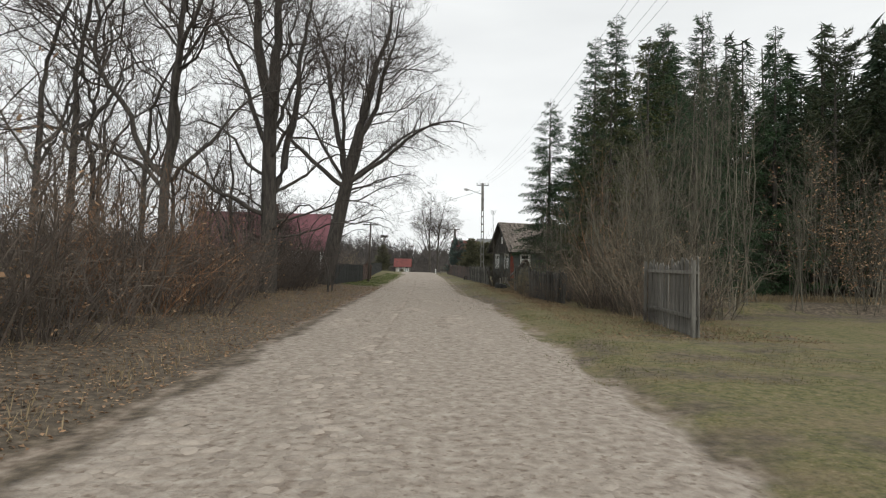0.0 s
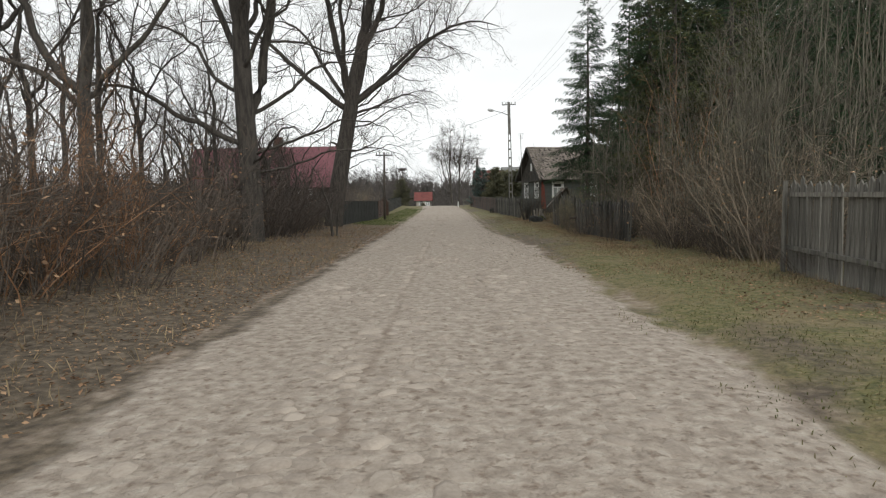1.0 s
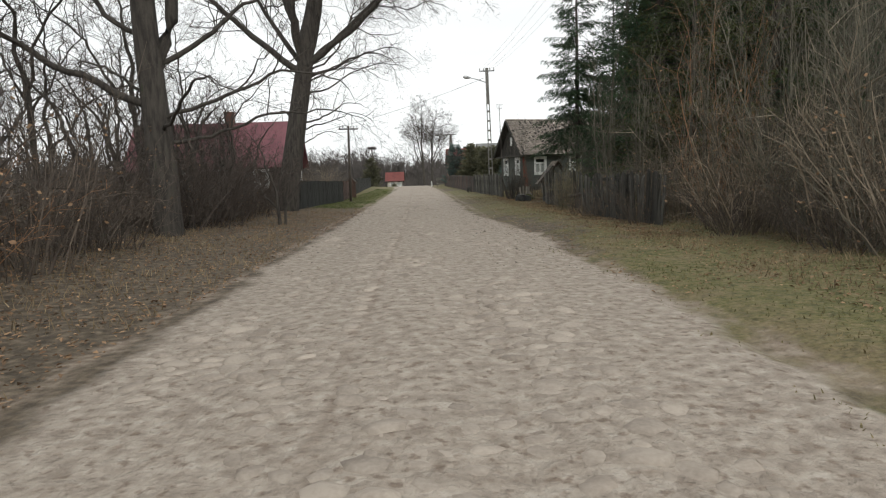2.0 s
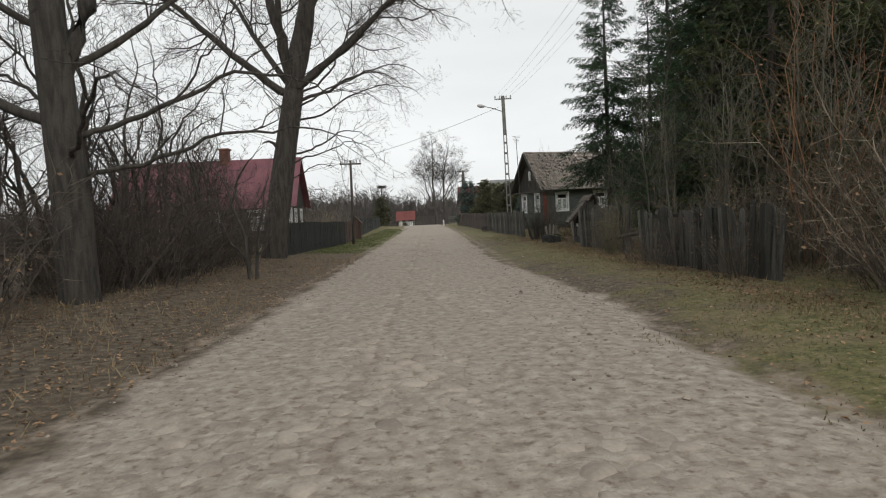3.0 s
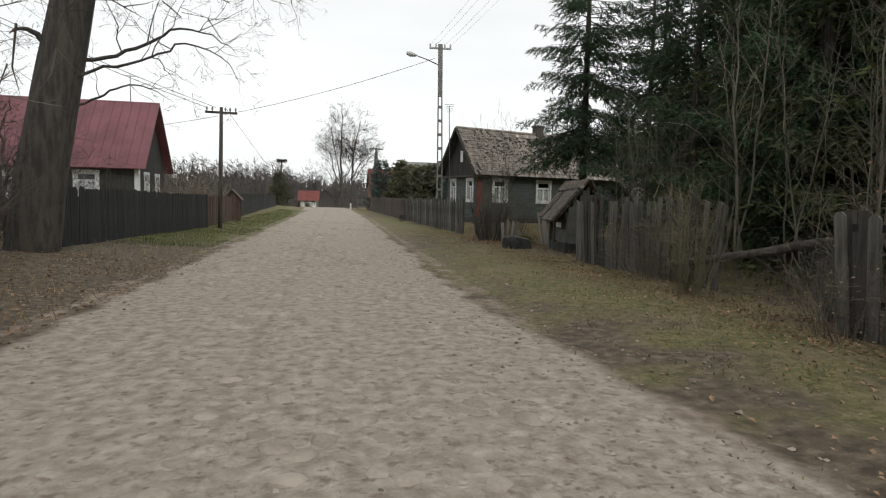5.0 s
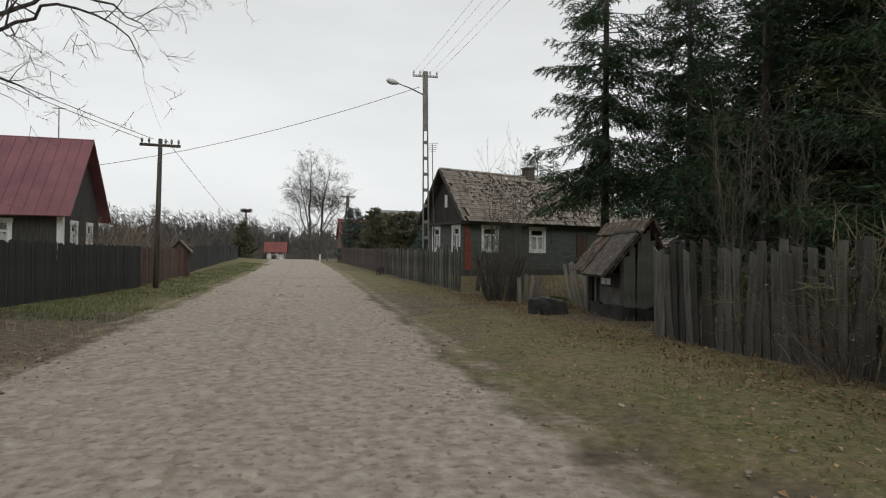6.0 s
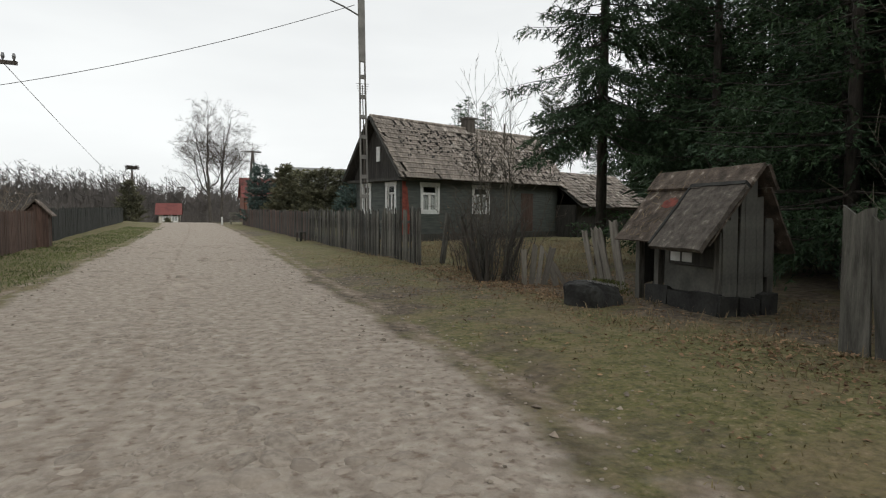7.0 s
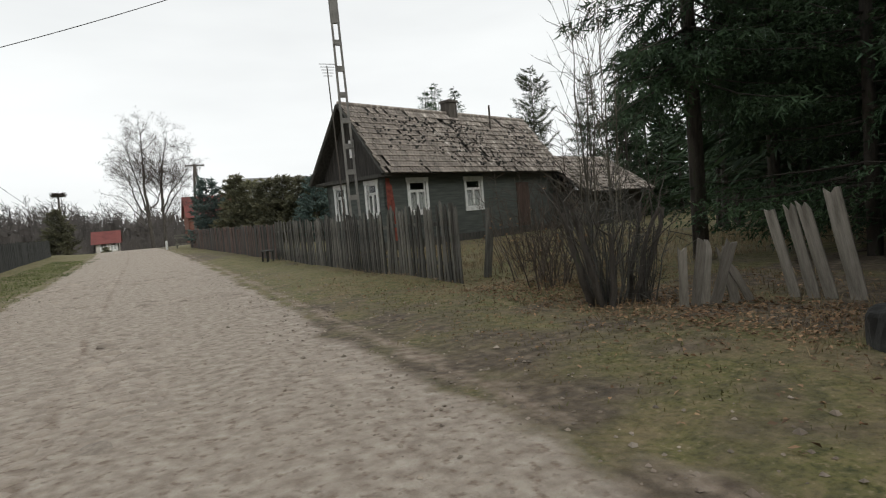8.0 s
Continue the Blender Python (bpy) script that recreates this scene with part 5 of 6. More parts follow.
def well():
    t = thing("well_house", pose(6.06, 38.67, gz(6, 39.5) - 0.05, 0, 0, -4), "grey wooden covered well with felted gable roof", "well")
    L = 1.85
    g = G()
    g.box((-0.46, 0.16, -0.1), (0.28, L - 0.4, 0.27))
    part("curb", g, M_rock, t, "dark well curb")
    cr = random.Random(3)
    for y0, y1, h in ((0.08, 0.52, 0.30), (0.55, 0.98, 0.27), (1.0, 1.46, 0.31)):
        g = G()
        g.box((-0.55, y0, -0.1), (-0.455, y1, h), None, 0.022, cr)
        part("curb_stone", g, M_rock, t, "cracked dark curb stone")
    for x0, x1, h in ((-0.54, -0.26, 0.29), (-0.24, 0.06, 0.26), (0.08, 0.34, 0.3)):
        g = G()
        g.box((x0, 0.04, -0.1), (x1, 0.155, h), None, 0.02, cr)
        part("curb_stone", g, M_rock, t, "cracked dark curb stone")
    for z, zz in ((0.28, 0.61), (0.615, 0.88)):
        g = G()
        g.box((-0.47, 0.16, z), (-0.43, L - 0.72, zz), None, 0.006, cr)
        part("front_board", g, M_plate, t)
    gr = random.Random(6)
    for y, mat in ((0.10, M_plate), (L - 0.16, M_board_dark)):
        x = -0.46
        while x < 0.22:
            w = gr.uniform(0.07, 0.13)
            mid = x + w / 2
            top = 1.74 - abs(mid) * (1.25 if mid < 0 else 2.0) - gr.uniform(0.0, 0.05)
            g = G()
            low = 0.25 + (gr.uniform(0.25, 0.5) if mid > 0.15 else gr.uniform(0, 0.04))
            g.prism([(0, low), (w - 0.005, low + gr.uniform(-0.05, 0.05)), (w - 0.005, top), (0, top - 0.01)], 0.024)
            part("gable_board", g, mat, t).matrix_basis = pose(x, y + gr.uniform(-0.012, 0.012), 0, gr.gauss(0, 0.8), gr.gauss(0, 0.7), 0)
            x += w
    for x, y in ((-0.5, 0.12), (-0.5, L - 0.62), (0.24, 0.12), (0.24, L - 0.2), (-0.5, L - 0.2)):
        g = G()
        g.box((x, y, -0.1), (x + 0.09, y + 0.09, 1.05))
        part("post", g, M_board_mid, t)
    g = G()
    g.box((0.22, 0.2, 0.25), (0.26, L - 0.2, 1.0))
    part("back_board", g, M_board_dark, t)
    for s in (-1, 1):
        up = V((0.77, 0, 0.90)) if s < 0 else V((-0.50, 0, 1.02))
        n = V((s * up.z, 0, abs(up.x))).normalized()
        lo = V((0, 0, 1.80)) - up
        e1 = V((0, 1, 0))
        part("roof_sheet", felt_sheet(lo + V((0, -0.02, 0)), e1 * (L + 0.02), up * 0.79, n, 0.022, 3.0 + s), M_felt, t)
        part("ridge_sheet", felt_sheet(lo + up * 0.75 + n * 0.034 + V((0, -0.06, 0)), e1 * (L + 0.08), up * 0.28, n, 0.045, 9.0 + s), M_felt, t)
        if s == -1:
            part("hatch", felt_sheet(lo - up * 0.13 + n * 0.066 + V((0, -0.07, 0)), e1 * 0.90, up * 0.84, n, 0.06, 5.0), M_hatch, t, "felt-covered draw hatch")
            # dark strips added for the shaded gaps left of and above the hatch
            for q0, q1, r0, r1 in ((-0.10, 0.75, 0.832, 0.872), (0.712, 0.755, -0.05, 0.872)):
                part("batten", felt_sheet(lo + up * q0 + n * 0.045 + V((0, r0, 0)), e1 * (r1 - r0), up * (q1 - q0), n, 0.095, 7.0, 0.0), M_rock, t, "dark strip standing in for the shaded gap round the hatch")
            g = G()
            a, b = lo + up * 0.70 + n * 0.13 + V((0, 0.66, 0)), lo + up * 0.70 + n * 0.13 + V((0, 0.86, 0))
            g.tube([a - n * 0.05, a, b, b - n * 0.05], [0.012] * 4, 5)
            part("hatch_handle", g, M_tar, t)
            g, pr = G(), random.Random(18)
            for _ in range(130):
                c = lo + up * pr.uniform(0.02, 0.98) + n * 0.078 + V((0, pr.uniform(0, L), 0))
                d = (V((0, 1, 0)) * pr.gauss(0, 1) + up.normalized() * pr.gauss(0, 1)).normalized()
                sliver(g, pr, c, d, pr.uniform(0.05, 0.18), 0.005)
            tagged(part("twig_litter", g, M_straw, t, "dry twigs and grass caught on the felt"), kind="stuff")
            g, pr = G(), random.Random(8)
            c = lo + up * 0.57 + V((0, 1.2, 0))
            e1, e2 = V((0, 1, 0)), up.normalized()
            rim = [(math.cos(k * 0.35) * 0.19 * pr.uniform(0.7, 1.15), math.sin(k * 0.35) * 0.10 * pr.uniform(0.65, 1.15)) for k in range(18)]
            for k in range(19):
                u = 0.0 if k == 18 else 1.0
                q = c + e1 * rim[k % 18][0] * u + e2 * rim[k % 18][1] * u
                w = 0.012 * noise.noise((q.x * 5 + 2.0, q.y * 5, q.z * 5)) + 0.0084 * noise.noise((q.x * 13, q.y * 13 + 2.0, q.z * 13))
                g.v.append(q + n * (w + 0.026))
            g.f += [(k, (k + 1) % 18, 18) for k in range(18)]
            part("paint_patch", g, M_redpaint, t, "faded red paint patch")
    g = G()
    g.box((-0.50, 0.2, 0.62), (-0.472, 1.02, 0.86))
    part("notice_board", g, M_board_dark, t)
    for y in (0.58, 0.80):
        g = G()
        g.box((-0.506, y, 0.66), (-0.5, y + 0.18, 0.78))
        part("notice", g, M_white, t, "small white notice with no legible text")


well()


def boulder():
    t = thing("boulder", pose(4.72, 40.12, gz(4.72, 40.12) - 0.02, 0, 0, 12), "low black boulder with a mossy edge on the grass", "boulder")
    bm = bmesh.new()
    bmesh.ops.create_icosphere(bm, subdivisions=4, radius=1)
    for v in bm.verts:
        k = 1 + 0.10 * noise.noise(v.co * 1.6) + 0.06 * noise.noise(v.co * 5)
        q = [math.copysign(abs(c) ** 0.55, c) for c in v.co]
        v.co = V((q[0] * 0.36 * k, q[1] * 0.30 * k, q[2] * 0.27 * k + 0.06 - 0.07 * q[0]))
    me = bpy.data.meshes.new("stone")
    bm.to_mesh(me)
    bm.free()
    me.materials.append(M_rock)
    part("stone", me, M_rock, t)
    g = G()
    rng = random.Random(4)
    for i in range(260):
        a = rng.uniform(0, 1)
        p = V((lerp(0.12, 0.44, a) + rng.gauss(0, 0.03), rng.uniform(-0.3, 0.15), lerp(0.335, 0.12, a ** 2.2)))
        d = V((rng.gauss(0, 0.5), rng.gauss(0, 0.5), 1)).normalized() * 0.04
        w = side_dir(rng, d.normalized(), 1.5) * 0.012
        g.face(p - w, p + w, p + d)
    tagged(part("moss", g, M_moss, t, "green moss"), kind="stuff")
    g = G()
    for i in range(90):
        x = rng.uniform(-0.33, 0.2)
        p = V((x, -0.26 + abs(rng.gauss(0, 0.05)), 0.325 - 0.07 * x / 0.36 + rng.uniform(-0.02, 0.006)))
        a, r = rng.uniform(0, 6.3), rng.uniform(0.006, 0.018)
        g.face(*[p + V((math.cos(a + k * 1.26) * r, math.sin(a + k * 1.26) * r * 0.6, math.sin(a + k * 1.26) * r * 0.5)) for k in range(5)])
    tagged(part("lichen", g, M_concrete, t, "pale lichen crust"), kind="stuff")


boulder()


def loose_boards(x, y, rz, boards, label, mat):
    t = thing("broken_fence", pose(x, y, gz(x, y), 0, 0, rz), label, "fence", "broken fence pieces")
    for i, (s, w, h, tx, ty) in enumerate(boards):
        g = G()
        br = random.Random(i * 31 + int(x * 100))
        tip = [(w / 2, h - 0.05 * (i % 3) - 0.02), (w * 0.2, h - br.uniform(0, 0.05)), (-w * 0.1, h - br.uniform(0.0, 0.09)), (-w / 2, h)]
        g.prism(rough_sides(br, w, h, tip), 0.028)
        part("board", g, mat, t).matrix_basis = pose(s, 0, 0, tx, ty, 0)
    return t


loose_boards(6.02, 41.9, -77, [(0, 0.10, 0.98, 3, -12), (0.18, 0.11, 1.02, 2, -11), (0.34, 0.12, 1.06, 4, -12), (0.58, 0.15, 1.16, 1, -10)], "four pale leaning boards of a broken fence", M_board_pale)
loose_boards(4.98, 42.4, -28, [(-0.02, 0.09, 0.66, 8, -2), (0.10, 0.09, 0.74, 10, 4), (0.20, 0.08, 0.70, -4, 7), (0.30, 0.11, 0.72, 12, 12), (0.52, 0.10, 0.66, 8, -15), (0.68, 0.08, 0.54, 10, -30)], "collapsed grey fence boards among dead leaves", M_board_pale)
loose_boards(5.1, 36.9, -90, [(0, 0.27, 1.30, 2, 1), (0.26, 0.16, 1.22, 3, -2)], "broad weathered gate post boards", M_board_mid)
lone = shrub("garden_shrub", 77, 1.6, 0.6, 24, M_board_mid, "clump of upright bare stems at the yard corner", "", pose(4.65, 43.2, 0.02), 0, 0.02, 5.0)
tall = sapling(9, 3.6, 5, pose(4.75, 43.5, 0.02), "tall thin bare shoots at the yard corner", "")
old = thing("old_lilac", pose(4.72, 43.25, gz(4.72, 43.25)), "cut-back old bush with thick dark stems", "shrub")
orng = random.Random(61)
for k in range(9):
    ag = G()
    a = orng.uniform(0, 6.3)
    lp, lr = branch(ag, orng, V((math.cos(a) * 0.25, math.sin(a) * 0.25, -0.08)), V((math.cos(a) * 0.25, math.sin(a) * 0.25, 1)), orng.uniform(0.9, 1.5), orng.uniform(0.03, 0.055), 0.022, 6, 0.09, 0.0, 6)
    for u in (0.55, 0.8, 0.97):
        q, qd, qr = along(lp, lr, u)
        branch(ag, orng, q, side_dir(orng, qd, 0.6), orng.uniform(0.3, 0.8), 0.011, 0.004, 4, 0.14, 0.06, 4)
    part("stem", ag, M_bark, old, "", True)
red = shrub("garden_shrub", 78, 1.9, 1.5, 18, M_shrub, "reddish brown bare garden shrub with withered leaves", "shrubs in the cottage yard", pose(5.5, 45.8, 0.02), 0.12)
rank = shrub("garden_shrub", 79, 1.7, 0.8, 40, M_straw_stem, "pale dry stems grown through the old fence", "stems along the old fence", pose(5.5, 33.9, 0.02), 0, 0.02, 5.0)
scatter(rank, [(4.75, 32.2), (5.4, 33.3), (5.5, 34.4), (5.35, 35.3)], 7, 0.7, 0.95)
scatter(lone, [(5.05, 30.2), (5.1, 28.6), (5.2, 27.3), (5.6, 29.2), (5.8, 26.6), (5.9, 31.2)], 8, 0.55, 0.8)
scatter(lone, [(5.0, 43.0)], 10, 0.6, 0.8)
scatter(tall, [(5.35, 43.8)], 11, 0.85, 1.1)
scatter(tall, [(5.55, 36.1), (5.75, 30.4), (5.85, 28.0)], 9, 0.85, 1.15)
scatter(red, [(6.2, 47.2), (6.0, 44.9), (7.4, 48.6), (5.2, 45.0)], 5, 0.7, 1.0)
scatter(tall, [(6.7, 37.2), (7.2, 36.6), (6.5, 35.8), (7.0, 34.8)], 6, 0.8, 1.1)
log = thing("fallen_branch", pose(0, 0, 0), "thick fallen branch lying across the old fence", "branch")
ag, rng = G(), random.Random(31)
lp, lr = branch(ag, rng, V((4.68, 32.6, 0.40)), V((1.0, -0.42, 0.24)), 2.9, 0.05, 0.085, 7, 0.05, 0.0, 7)
for u in (0.35, 0.6, 0.8):
    q, qd, qr = along(lp, lr, u)
    branch(ag, rng, q, side_dir(rng, qd, 0.9), 0.8, 0.025, 0.008, 4, 0.15, 0.03, 5)
lp, lr = branch(ag, rng, V((6.6, 31.5, -0.1)), V((0.1, 0.1, 1)), 1.4, 0.07, 0.05, 4, 0.08, 0.0, 7)
part("limb", ag, M_bark, log, "", True)
post = thing("fence_post", pose(5.2, 46.9, gz(5.2, 46.9), 0, 7, 0), "leaning weathered fence post among shrubs", "post")
ag = G()
ag.tube([V((0, 0, -0.3)), V((0.02, 0, 0.6)), V((0.0, 0.02, 1.22))], [0.075, 0.07, 0.06], 8)
part("shaft", ag, M_board_mid, post)
rail = thing("rail_fence", pose(1.75, 88.5, 0.27, 0, 0, 6), "short pale rail fence at the end of the lane", "fence", "fences along the lane")
for x in (0, 1.3):
    ag = G()
    ag.box((x, 0, -0.2), (x + 0.1, 0.1, 1.05))
    part("post", ag, M_board, rail)
for z in (0.25, 0.5, 0.75, 0.95):
    ag = G()
    ag.box((-0.1, -0.03, z), (1.5, 0.0, z + 0.13))
    part("rail", ag, M_board, rail)
marker = thing("marker_post", pose(1.05, 88.0, 0.27), "white concrete marker post", "post")
ag = G()
ag.tube([V((0, 0, -0.2)), V((0, 0, 0.62)), V((0, 0, 0.68))], [0.09, 0.085, 0.05], 8)
part("post", ag, M_white, marker)

bench = thing("bench", pose(3.62, 59.4, gz(3.62, 59.4), 0, 0, 92), "small plank bench against the fence", "bench")
ag = G()
ag.box((-0.5, -0.14, 0.36), (0.5, 0.14, 0.4))
part("seat", ag, M_board_dark, bench)
for x in (-0.40, 0.40):
    for y in (-0.1, 0.1):
        ag = G()
        ag.box((x - 0.03, y - 0.025, -0.05), (x + 0.03, y + 0.025, 0.36))
        part("leg", ag, M_board_dark, bench)

nest = thing("stork_nest", pose(-8.4, 113.2, -0.3), "stork nest of sticks on a tall pole", "nest")
ag = G()
ag.tube([V((0, 0, -0.5)), V((0, 0, 6.8))], [0.13, 0.1], 8)
part("pole", ag, M_tar, nest)
ag, rng = G(), random.Random(2)
for _ in range(220):
    a, r = rng.uniform(0, 6.3), rng.uniform(0.2, 0.75)
    p = V((math.cos(a) * r, math.sin(a) * r, 6.9 + rng.uniform(-0.12, 0.25)))
    d = V((-math.sin(a), math.cos(a), rng.gauss(0, 0.25))) * rng.uniform(0.25, 0.5)
    ag.tube([p - d, p + d], [0.018, 0.012], 3)
part("stick_bowl", ag, M_twig, nest)



def garden_hut():
    t = thing("garden_hut", pose(-5.45, 57.2, gz(-5.45, 57.2), 0, 0, 94), "small brown garden well with a pitched roof", "well")
    hr = random.Random(27)
    for k in range(8):
        for y in (-0.42, 0.40):
            g = G()
            x = -0.44 + 0.11 * k
            g.box((x, y, -0.1), (x + 0.102, y + 0.022, 1.18 + hr.uniform(-0.02, 0.02)))
            part("board", g, M_board_brown, t)
            g = G()
            top = 1.62 - abs(x + 0.05) * 0.95
            g.box((-0.44 if y < 0 else 0.42, x, -0.1), (-0.418 if y < 0 else 0.442, x + 0.102, top))
            part("board", g, M_board_brown, t)
    gable_roof(t, -0.6, 0.6, -0.62, 0.62, 1.14, 1.74, M_felt, thick=0.05)
    t.scale = (0.8, 0.8, 0.9)
    g = G()
    g.box((-0.3, 0.422, 0.25), (0.1, 0.435, 0.42))
    part("pale_plate", g, M_white, t, "small pale plate on the boards")


garden_hut()


# ---- distance ----


def far_wood():
    """A bare wood closing the view: many thin trunks with fans of twigs."""
    rng = random.Random(3)
    g = G()
    for i in range(2300):
        a = rng.uniform(-0.85, 1.05)
        r = rng.uniform(165, 235)
        x, y = math.sin(a) * r * 1.1, 20 + math.cos(a) * r * 0.95
        h = rng.uniform(8, 11.5) * (1.3 if x < -15 else 1.0) * (1 + 0.25 * noise.noise((x * 0.03, y * 0.03, 0)))
        p = V((x, y, -1.2))
        g.tube([p, p + V((rng.gauss(0, 0.5), 0, h * 0.8))], [0.10, 0.03], 3, False)
        for _ in range(34):
            z = rng.uniform(0.02, 0.85) * h
            d = V((rng.gauss(0, 1), rng.gauss(0, 0.5), rng.uniform(0.1, 1.0))).normalized() * rng.uniform(0.25, 0.5) * (h * 1.15 - z) * 0.62
            q = p + V((rng.gauss(0, 0.3), 0, z))
            w = V((0.07, 0, 0.03))
            g.face(q - w, q + w, q + d)
            e = q + d * rng.uniform(0.2, 0.95)
            f = V((rng.gauss(0, 1), rng.gauss(0, 0.5), rng.uniform(-0.1, 1.0))).normalized() * rng.uniform(0.8, 1.8)
            g.face(e - w, e + w, e + f)
        for _ in range(9):
            q = p + V((rng.gauss(0, 1.2), rng.gauss(0, 0.6), rng.uniform(0, 0.55) * h))
            w = V((rng.uniform(0.25, 0.6), 0, rng.uniform(-0.1, 0.1)))
            g.face(q - w, q + w, q + V((rng.gauss(0, 0.5), 0, rng.uniform(1.0, 2.6))))
    tagged(part("far_wood", g, M_farwood), "hazy brown bare wood along the horizon", "wood", kind="stuff")


far_wood()


def far_scrub():
    rng = random.Random(13)
    g = G()
    for i in range(4600):
        side = rng.random()
        if side < 0.55:
            x, y = -rng.uniform(9, 60), rng.uniform(64, 165)
        elif side < 0.75:
            x, y = rng.uniform(8, 60), rng.uniform(96, 165)
        else:
            x, y = rng.uniform(-45, 45), rng.uniform(150, 175)
        p = V((x, y, gz(x, y) - 0.1))
        h = rng.uniform(1.4, 3.6) if x < -14 or y > 120 else rng.uniform(1.0, 2.2)
        for _ in range(5):
            d = V((rng.gauss(0, 0.35), rng.gauss(0, 0.35), 1)).normalized() * h * rng.uniform(0.5, 1.1)
            w = V((0.035, 0, 0))
            g.face(p - w, p + w, p + d)
            for _ in range(3):
                e = p + d * rng.uniform(0.3, 0.9)
                f = V((rng.gauss(0, 1), rng.gauss(0, 0.6), rng.uniform(0.3, 1.2))).normalized() * h * 0.3
                g.face(e - w * 0.6, e + w * 0.6, e + f)
    tagged(part("far_scrub", g, M_farwood), "brown leafless scrub behind the gardens", "scrub", kind="stuff")


far_scrub()


# ---- ground cover ----


def blades(name, label, region, count, mat, seed, hmin, hmax, keep):
    rng = random.Random(seed)
    g = G()
    x0, x1, y0, y1 = region
    n = 0
    while n < count:
        x, y = rng.uniform(x0, x1), y0 + (y1 - y0) * rng.random() ** 1.15
        if noise.noise((x * 0.8, y * 0.8, seed)) + rng.uniform(-0.5, 0.5) < keep(x, y):
            n += 0.35
            continue
        n += 1
        h = rng.uniform(hmin, hmax)
        p = V((x, y, gz(x, y) - 0.005))
        a = rng.uniform(0, 6.3)
        w = V((math.cos(a), math.sin(a), 0)) * rng.uniform(0.003, 0.007)
        t = V((rng.gauss(0, 0.5), rng.gauss(0, 0.5), 1)).normalized() * h
        mid = p + t * 0.55 + V((0, 0, h * 0.1))
        g.face(p - w, p + w, mid + w * 0.7, mid - w * 0.7)
        g.face(mid - w * 0.7, mid + w * 0.7, p + t)
    tagged(part(name, g, mat), label, "grass", kind="stuff")


def right_keep(x, y):
    a, b = road_edges(y)
    return 0.35 if x < b + 1.1 else (-0.1 if x < b + 2.6 else 0.05)


blades("verge_grass", "short patchy spring grass on the verge", (2.0, 7.5, 10, 50), 46000, M_grass, 1, 0.012, 0.045, right_keep)
blades("verge_grass", "short green grass along the far verge", (-5.3, -2.9, 40, 80), 24000, M_green, 2, 0.03, 0.09, lambda x, y: 0.3 if x > road_edges(y)[0] - 0.3 else -0.3)
blades("dry_grass", "dry yellow grass below the thicket and fences", (3.8, 7.5, 16, 60), 15000, M_straw, 3, 0.04, 0.16, lambda x, y: 0.1)
blades("dry_grass", "dry grass tufts among leaf litter", (-7.5, -2.6, 5, 40), 12000, M_straw, 4, 0.05, 0.2, lambda x, y: 0.2)


blades("dry_grass", "yellowed dry grass in the cottage yard", (5.6, 15, 45, 57), 14000, M_straw, 5, 0.06, 0.22, lambda x, y: -0.1)


blades("dry_grass", "tall yellow dead grass along the wood's edge", (8.5, 27, 23.6, 27.0), 7000, M_straw, 6, 0.12, 0.4, lambda x, y: -0.2)


def leaf_litter(name, region, count, seed):
    rng = random.Random(seed)
    g = G()
    x0, x1, y0, y1 = region
    for _ in range(count):
        x, y = rng.uniform(x0, x1), y0 + (y1 - y0) * rng.random() ** 1.1
        a, b = road_edges(y)
        if a + 0.1 < x < b + 0.4:
            continue
        p = V((x, y, gz(x, y) + rng.uniform(0.004, 0.03)))
        s = rng.uniform(0.012, 0.032)
        m = Euler((rng.gauss(0, 0.25), rng.gauss(0, 0.25), rng.uniform(0, 6.3))).to_matrix()
        k = rng.uniform(0.1, 0.5) * s
        g.v.extend([p + m @ V(q) for q in ((-s, 0, 0), (0, -s * 0.6, k), (s, 0, 0), (0, s * 0.6, k))])
        b0 = len(g.v) - 4
        g.f += [(b0, b0 + 1, b0 + 2), (b0, b0 + 2, b0 + 3)]
    tagged(part(name, g, M_dryleaf), "scattered brown fallen leaves", "leaves", kind="stuff")


leaf_litter("fallen_leaves", (-8.5, -2.5, 5, 37.5), 26000, 1)
leaf_litter("fallen_leaves", (3.6, 8, 14, 47), 12000, 2)
leaf_litter("fallen_leaves", (2.4, 5.2, 18, 52), 2600, 5)
leaf_litter("fallen_leaves", (4.1, 5.9, 40.6, 46), 3500, 3)


def pebbles():
    """Loose stones and clods along the muddy edge of the lane."""
    rng = random.Random(15)
    g = G()
    for _ in range(3200):
        y = rng.uniform(20, 56)
        a, b = road_edges(y)
        x = b + rng.gauss(0.25, 0.55) if rng.random() < 0.7 else a + rng.gauss(0.0, 0.3)
        r = rng.uniform(0.006, 0.022) * (1.7 if rng.random() < 0.08 else 1)
        c = V((x, y, gz(x, y) + r * 0.2))
        ring = [c + V((math.cos(k * 1.2566) * r * rng.uniform(0.7, 1.2), math.sin(k * 1.2566) * r * rng.uniform(0.7, 1.2), rng.uniform(-0.2, 0.2) * r)) for k in range(5)]
        top, low = c + V((rng.gauss(0, 0.2) * r, rng.gauss(0, 0.2) * r, r * 0.65)), c - V((0, 0, r * 0.5))
        b0 = len(g.v)
        g.v.extend(ring + [top, low])
        for k in range(5):
            g.f += [(b0 + k, b0 + (k + 1) % 5, b0 + 5), (b0 + (k + 1) % 5, b0 + k, b0 + 6)]
    tagged(part("pebbles", g, M_pebble), "loose pebbles and clods along the lane's edges", "stones", kind="stuff")


pebbles()
leaf_litter("fallen_leaves", (4.1, 5.1, 23, 38), 3000, 4)


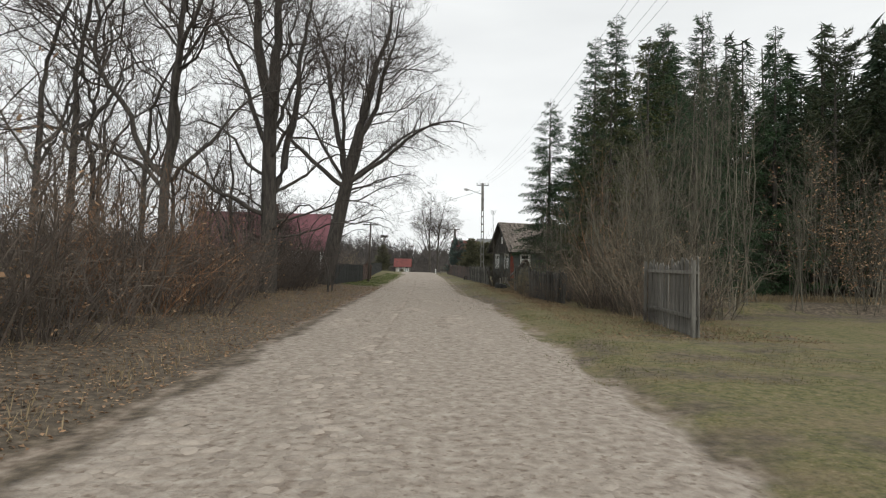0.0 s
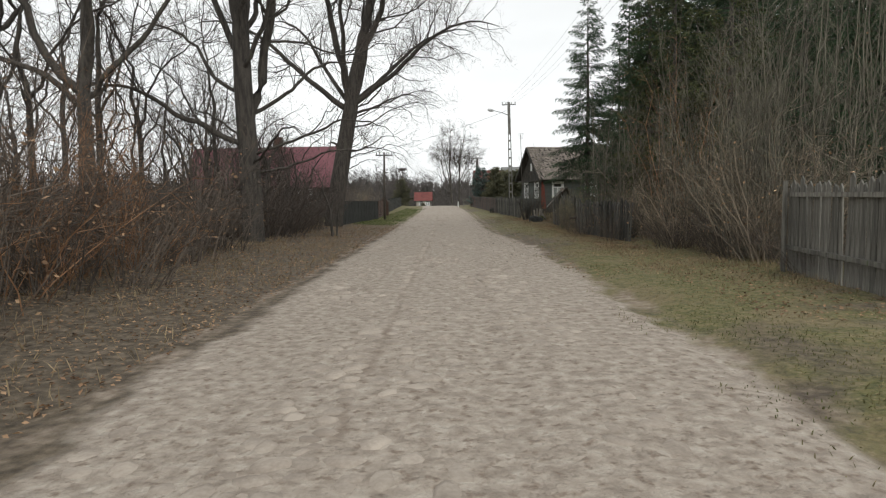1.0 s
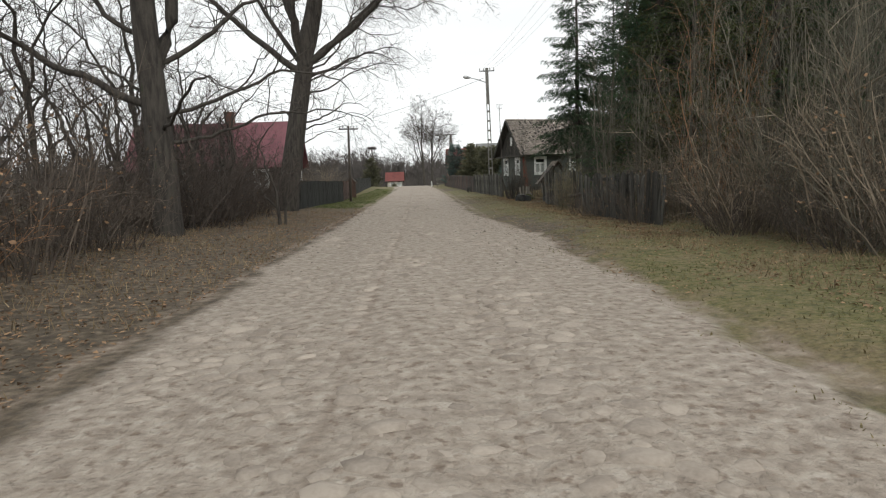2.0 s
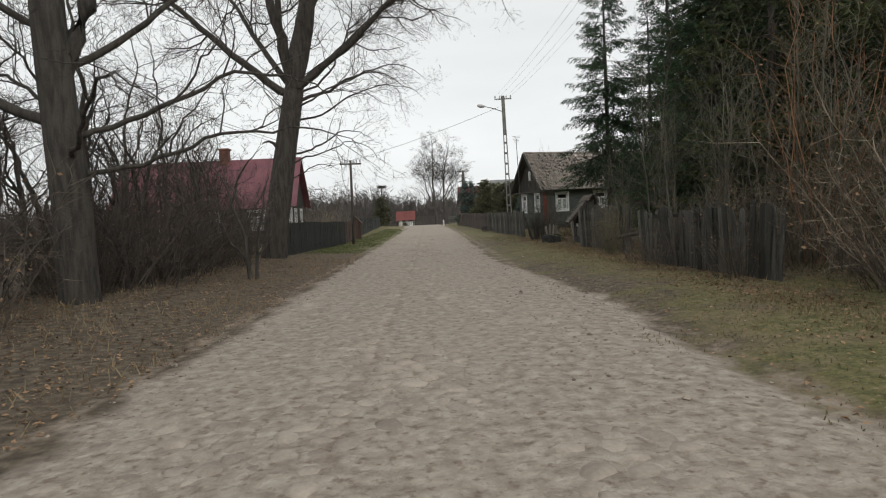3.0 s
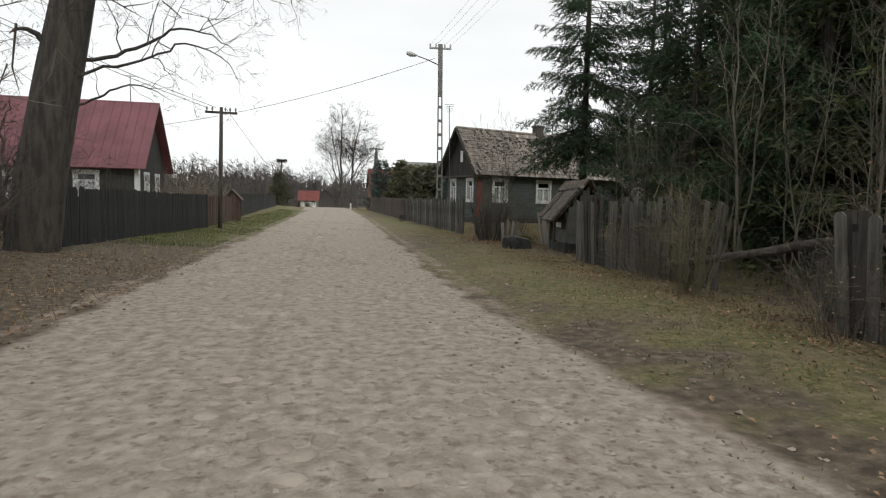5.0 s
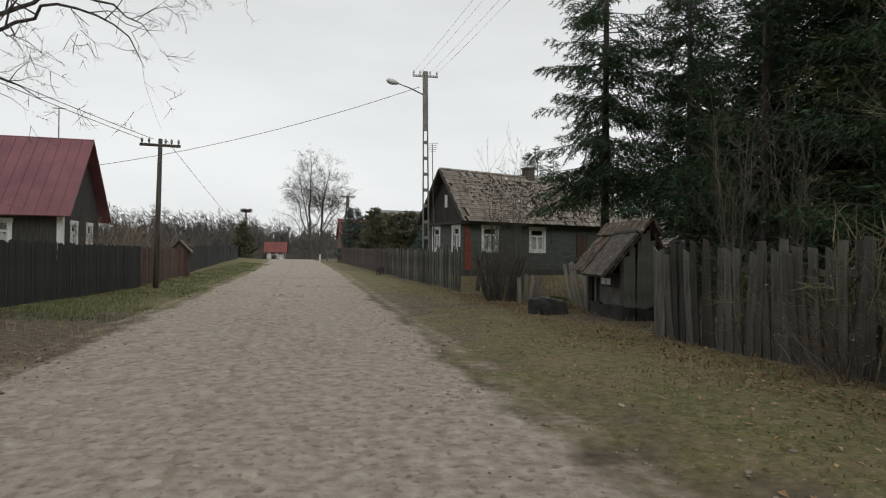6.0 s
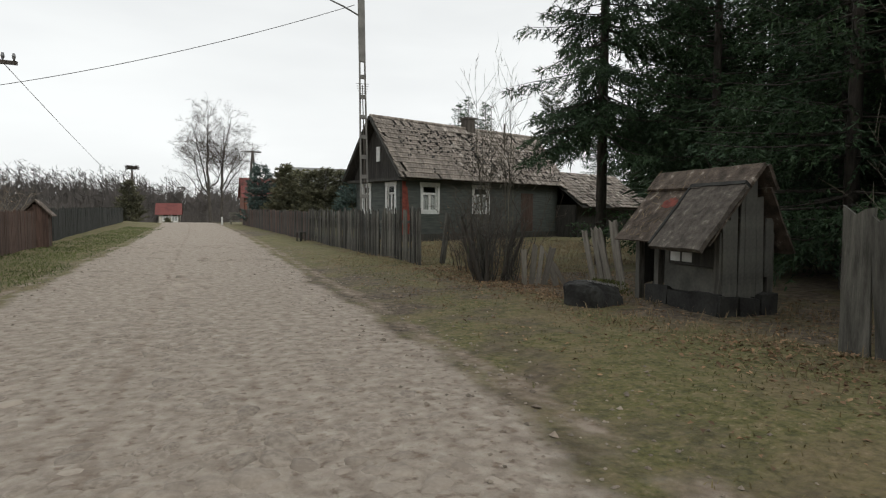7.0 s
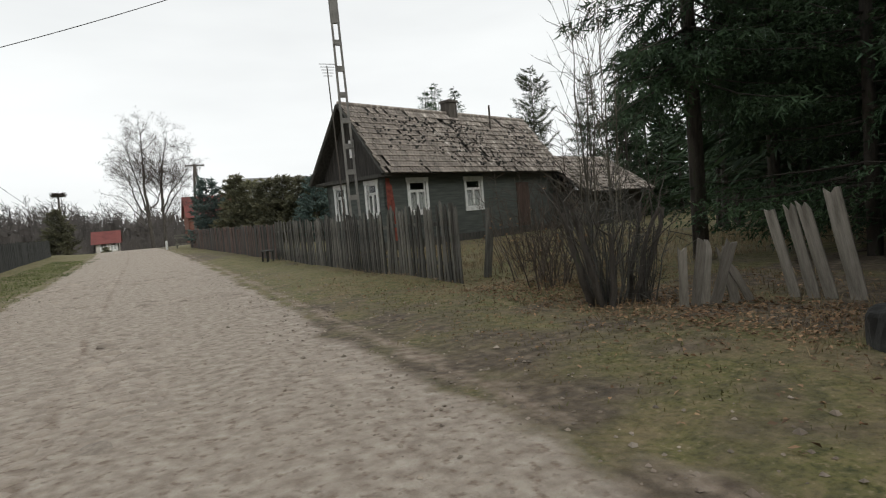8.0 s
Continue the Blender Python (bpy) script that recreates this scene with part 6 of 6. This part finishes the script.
def cobbles():
    """Rounded field stones bedded in sand; the nearest stretch as single stones."""
    rng = random.Random(6)
    kinds = []
    for k in range(6):
        n = rng.choice((5, 6, 7))
        ring = [(math.cos(2 * math.pi * i / n + rng.uniform(-0.25, 0.25)), math.sin(2 * math.pi * i / n + rng.uniform(-0.25, 0.25))) for i in range(n)]
        g = G()
        for r, z in ((1.0, -0.5), (0.92, 0.0), (0.6, 0.26)):
            g.v.extend(V((x * r, y * r, z + rng.uniform(-0.04, 0.04))) for x, y in ring)
        for q in (0, 1):
            for i in range(n):
                g.f.append((q * n + i, q * n + (i + 1) % n, (q + 1) * n + (i + 1) % n, (q + 1) * n + i))
        g.v.append(V((0, 0, 0.36)))
        g.f += [(2 * n + i, 2 * n + (i + 1) % n, 3 * n) for i in range(n)]
        kinds.append(g)
    road = thing("cobbled_lane", pose(0, 0, 0), "worn cobbles half buried in pale sand", "road", kind="structure")
    shared = [g.mesh("cobble", M_cobble, True) for g in kinds]
    rest = G()
    singles = 0
    y = 4.0
    while y < 60:
        a, b = road_edges(y)
        x = a + 0.25 + rng.uniform(0, 0.1)
        s0 = 0.09 if y < 50 else 0.11
        while x < b - 0.15:
            s = s0 * rng.uniform(0.5, 1.5)
            bury = noise.noise((x * 0.8, y * 0.45, 11.0)) + 0.25 * noise.noise((x * 3, y * 3, 2.0))
            if bury > -0.02 and abs(x - seam_x(y)) > 0.1:
                px, py = x + rng.uniform(-0.03, 0.03), y + rng.uniform(-0.05, 0.05)
                m = pose(px, py, gz(px, py) - 0.018 + 0.03 * min(bury, 0.5) + rng.uniform(-0.008, 0.008), rng.gauss(0, 7), rng.gauss(0, 7), rng.uniform(0, 360)) @ Matrix.Diagonal((s * 1.15, s * 0.85, s * 0.5, 1))
                if 36.5 < y < 42 and singles < 300 and x > -1.2:
                    ob = new("cobble", rng.choice(shared))
                    ob.parent = road
                    ob.matrix_basis = m
                    singles += 1
                else:
                    k = rng.choice(kinds)
                    b0 = len(rest.v)
                    rest.v.extend(m @ p for p in k.v)
                    rest.f.extend(tuple(b0 + q for q in f) for f in k.f)
            x += s * rng.uniform(1.9, 2.25)
        y += s0 * rng.uniform(1.6, 1.95)
    y = 5.0
    while y < 60:
        ln = rng.uniform(0.10, 0.2)
        if noise.noise((3.0, y * 0.35, 5.0)) > -0.2:
            x = seam_x(y) - 0.07 + rng.gauss(0, 0.02)
            m = pose(x, y, gz(x, y) - 0.006 + rng.uniform(-0.008, 0.008), rng.gauss(0, 4), rng.gauss(0, 4), rng.gauss(0, 10)) @ Matrix.Diagonal((0.095, ln * 0.52, 0.05, 1))
            k = rng.choice(kinds)
            b0 = len(rest.v)
            rest.v.extend(m @ p for p in k.v)
            rest.f.extend(tuple(b0 + q for q in f) for f in k.f)
        y += ln * 1.15
    tagged(part("cobbles", rest, island(M_cobble.copy(), 0.09), road, "", True), kind="stuff")


cobbles()
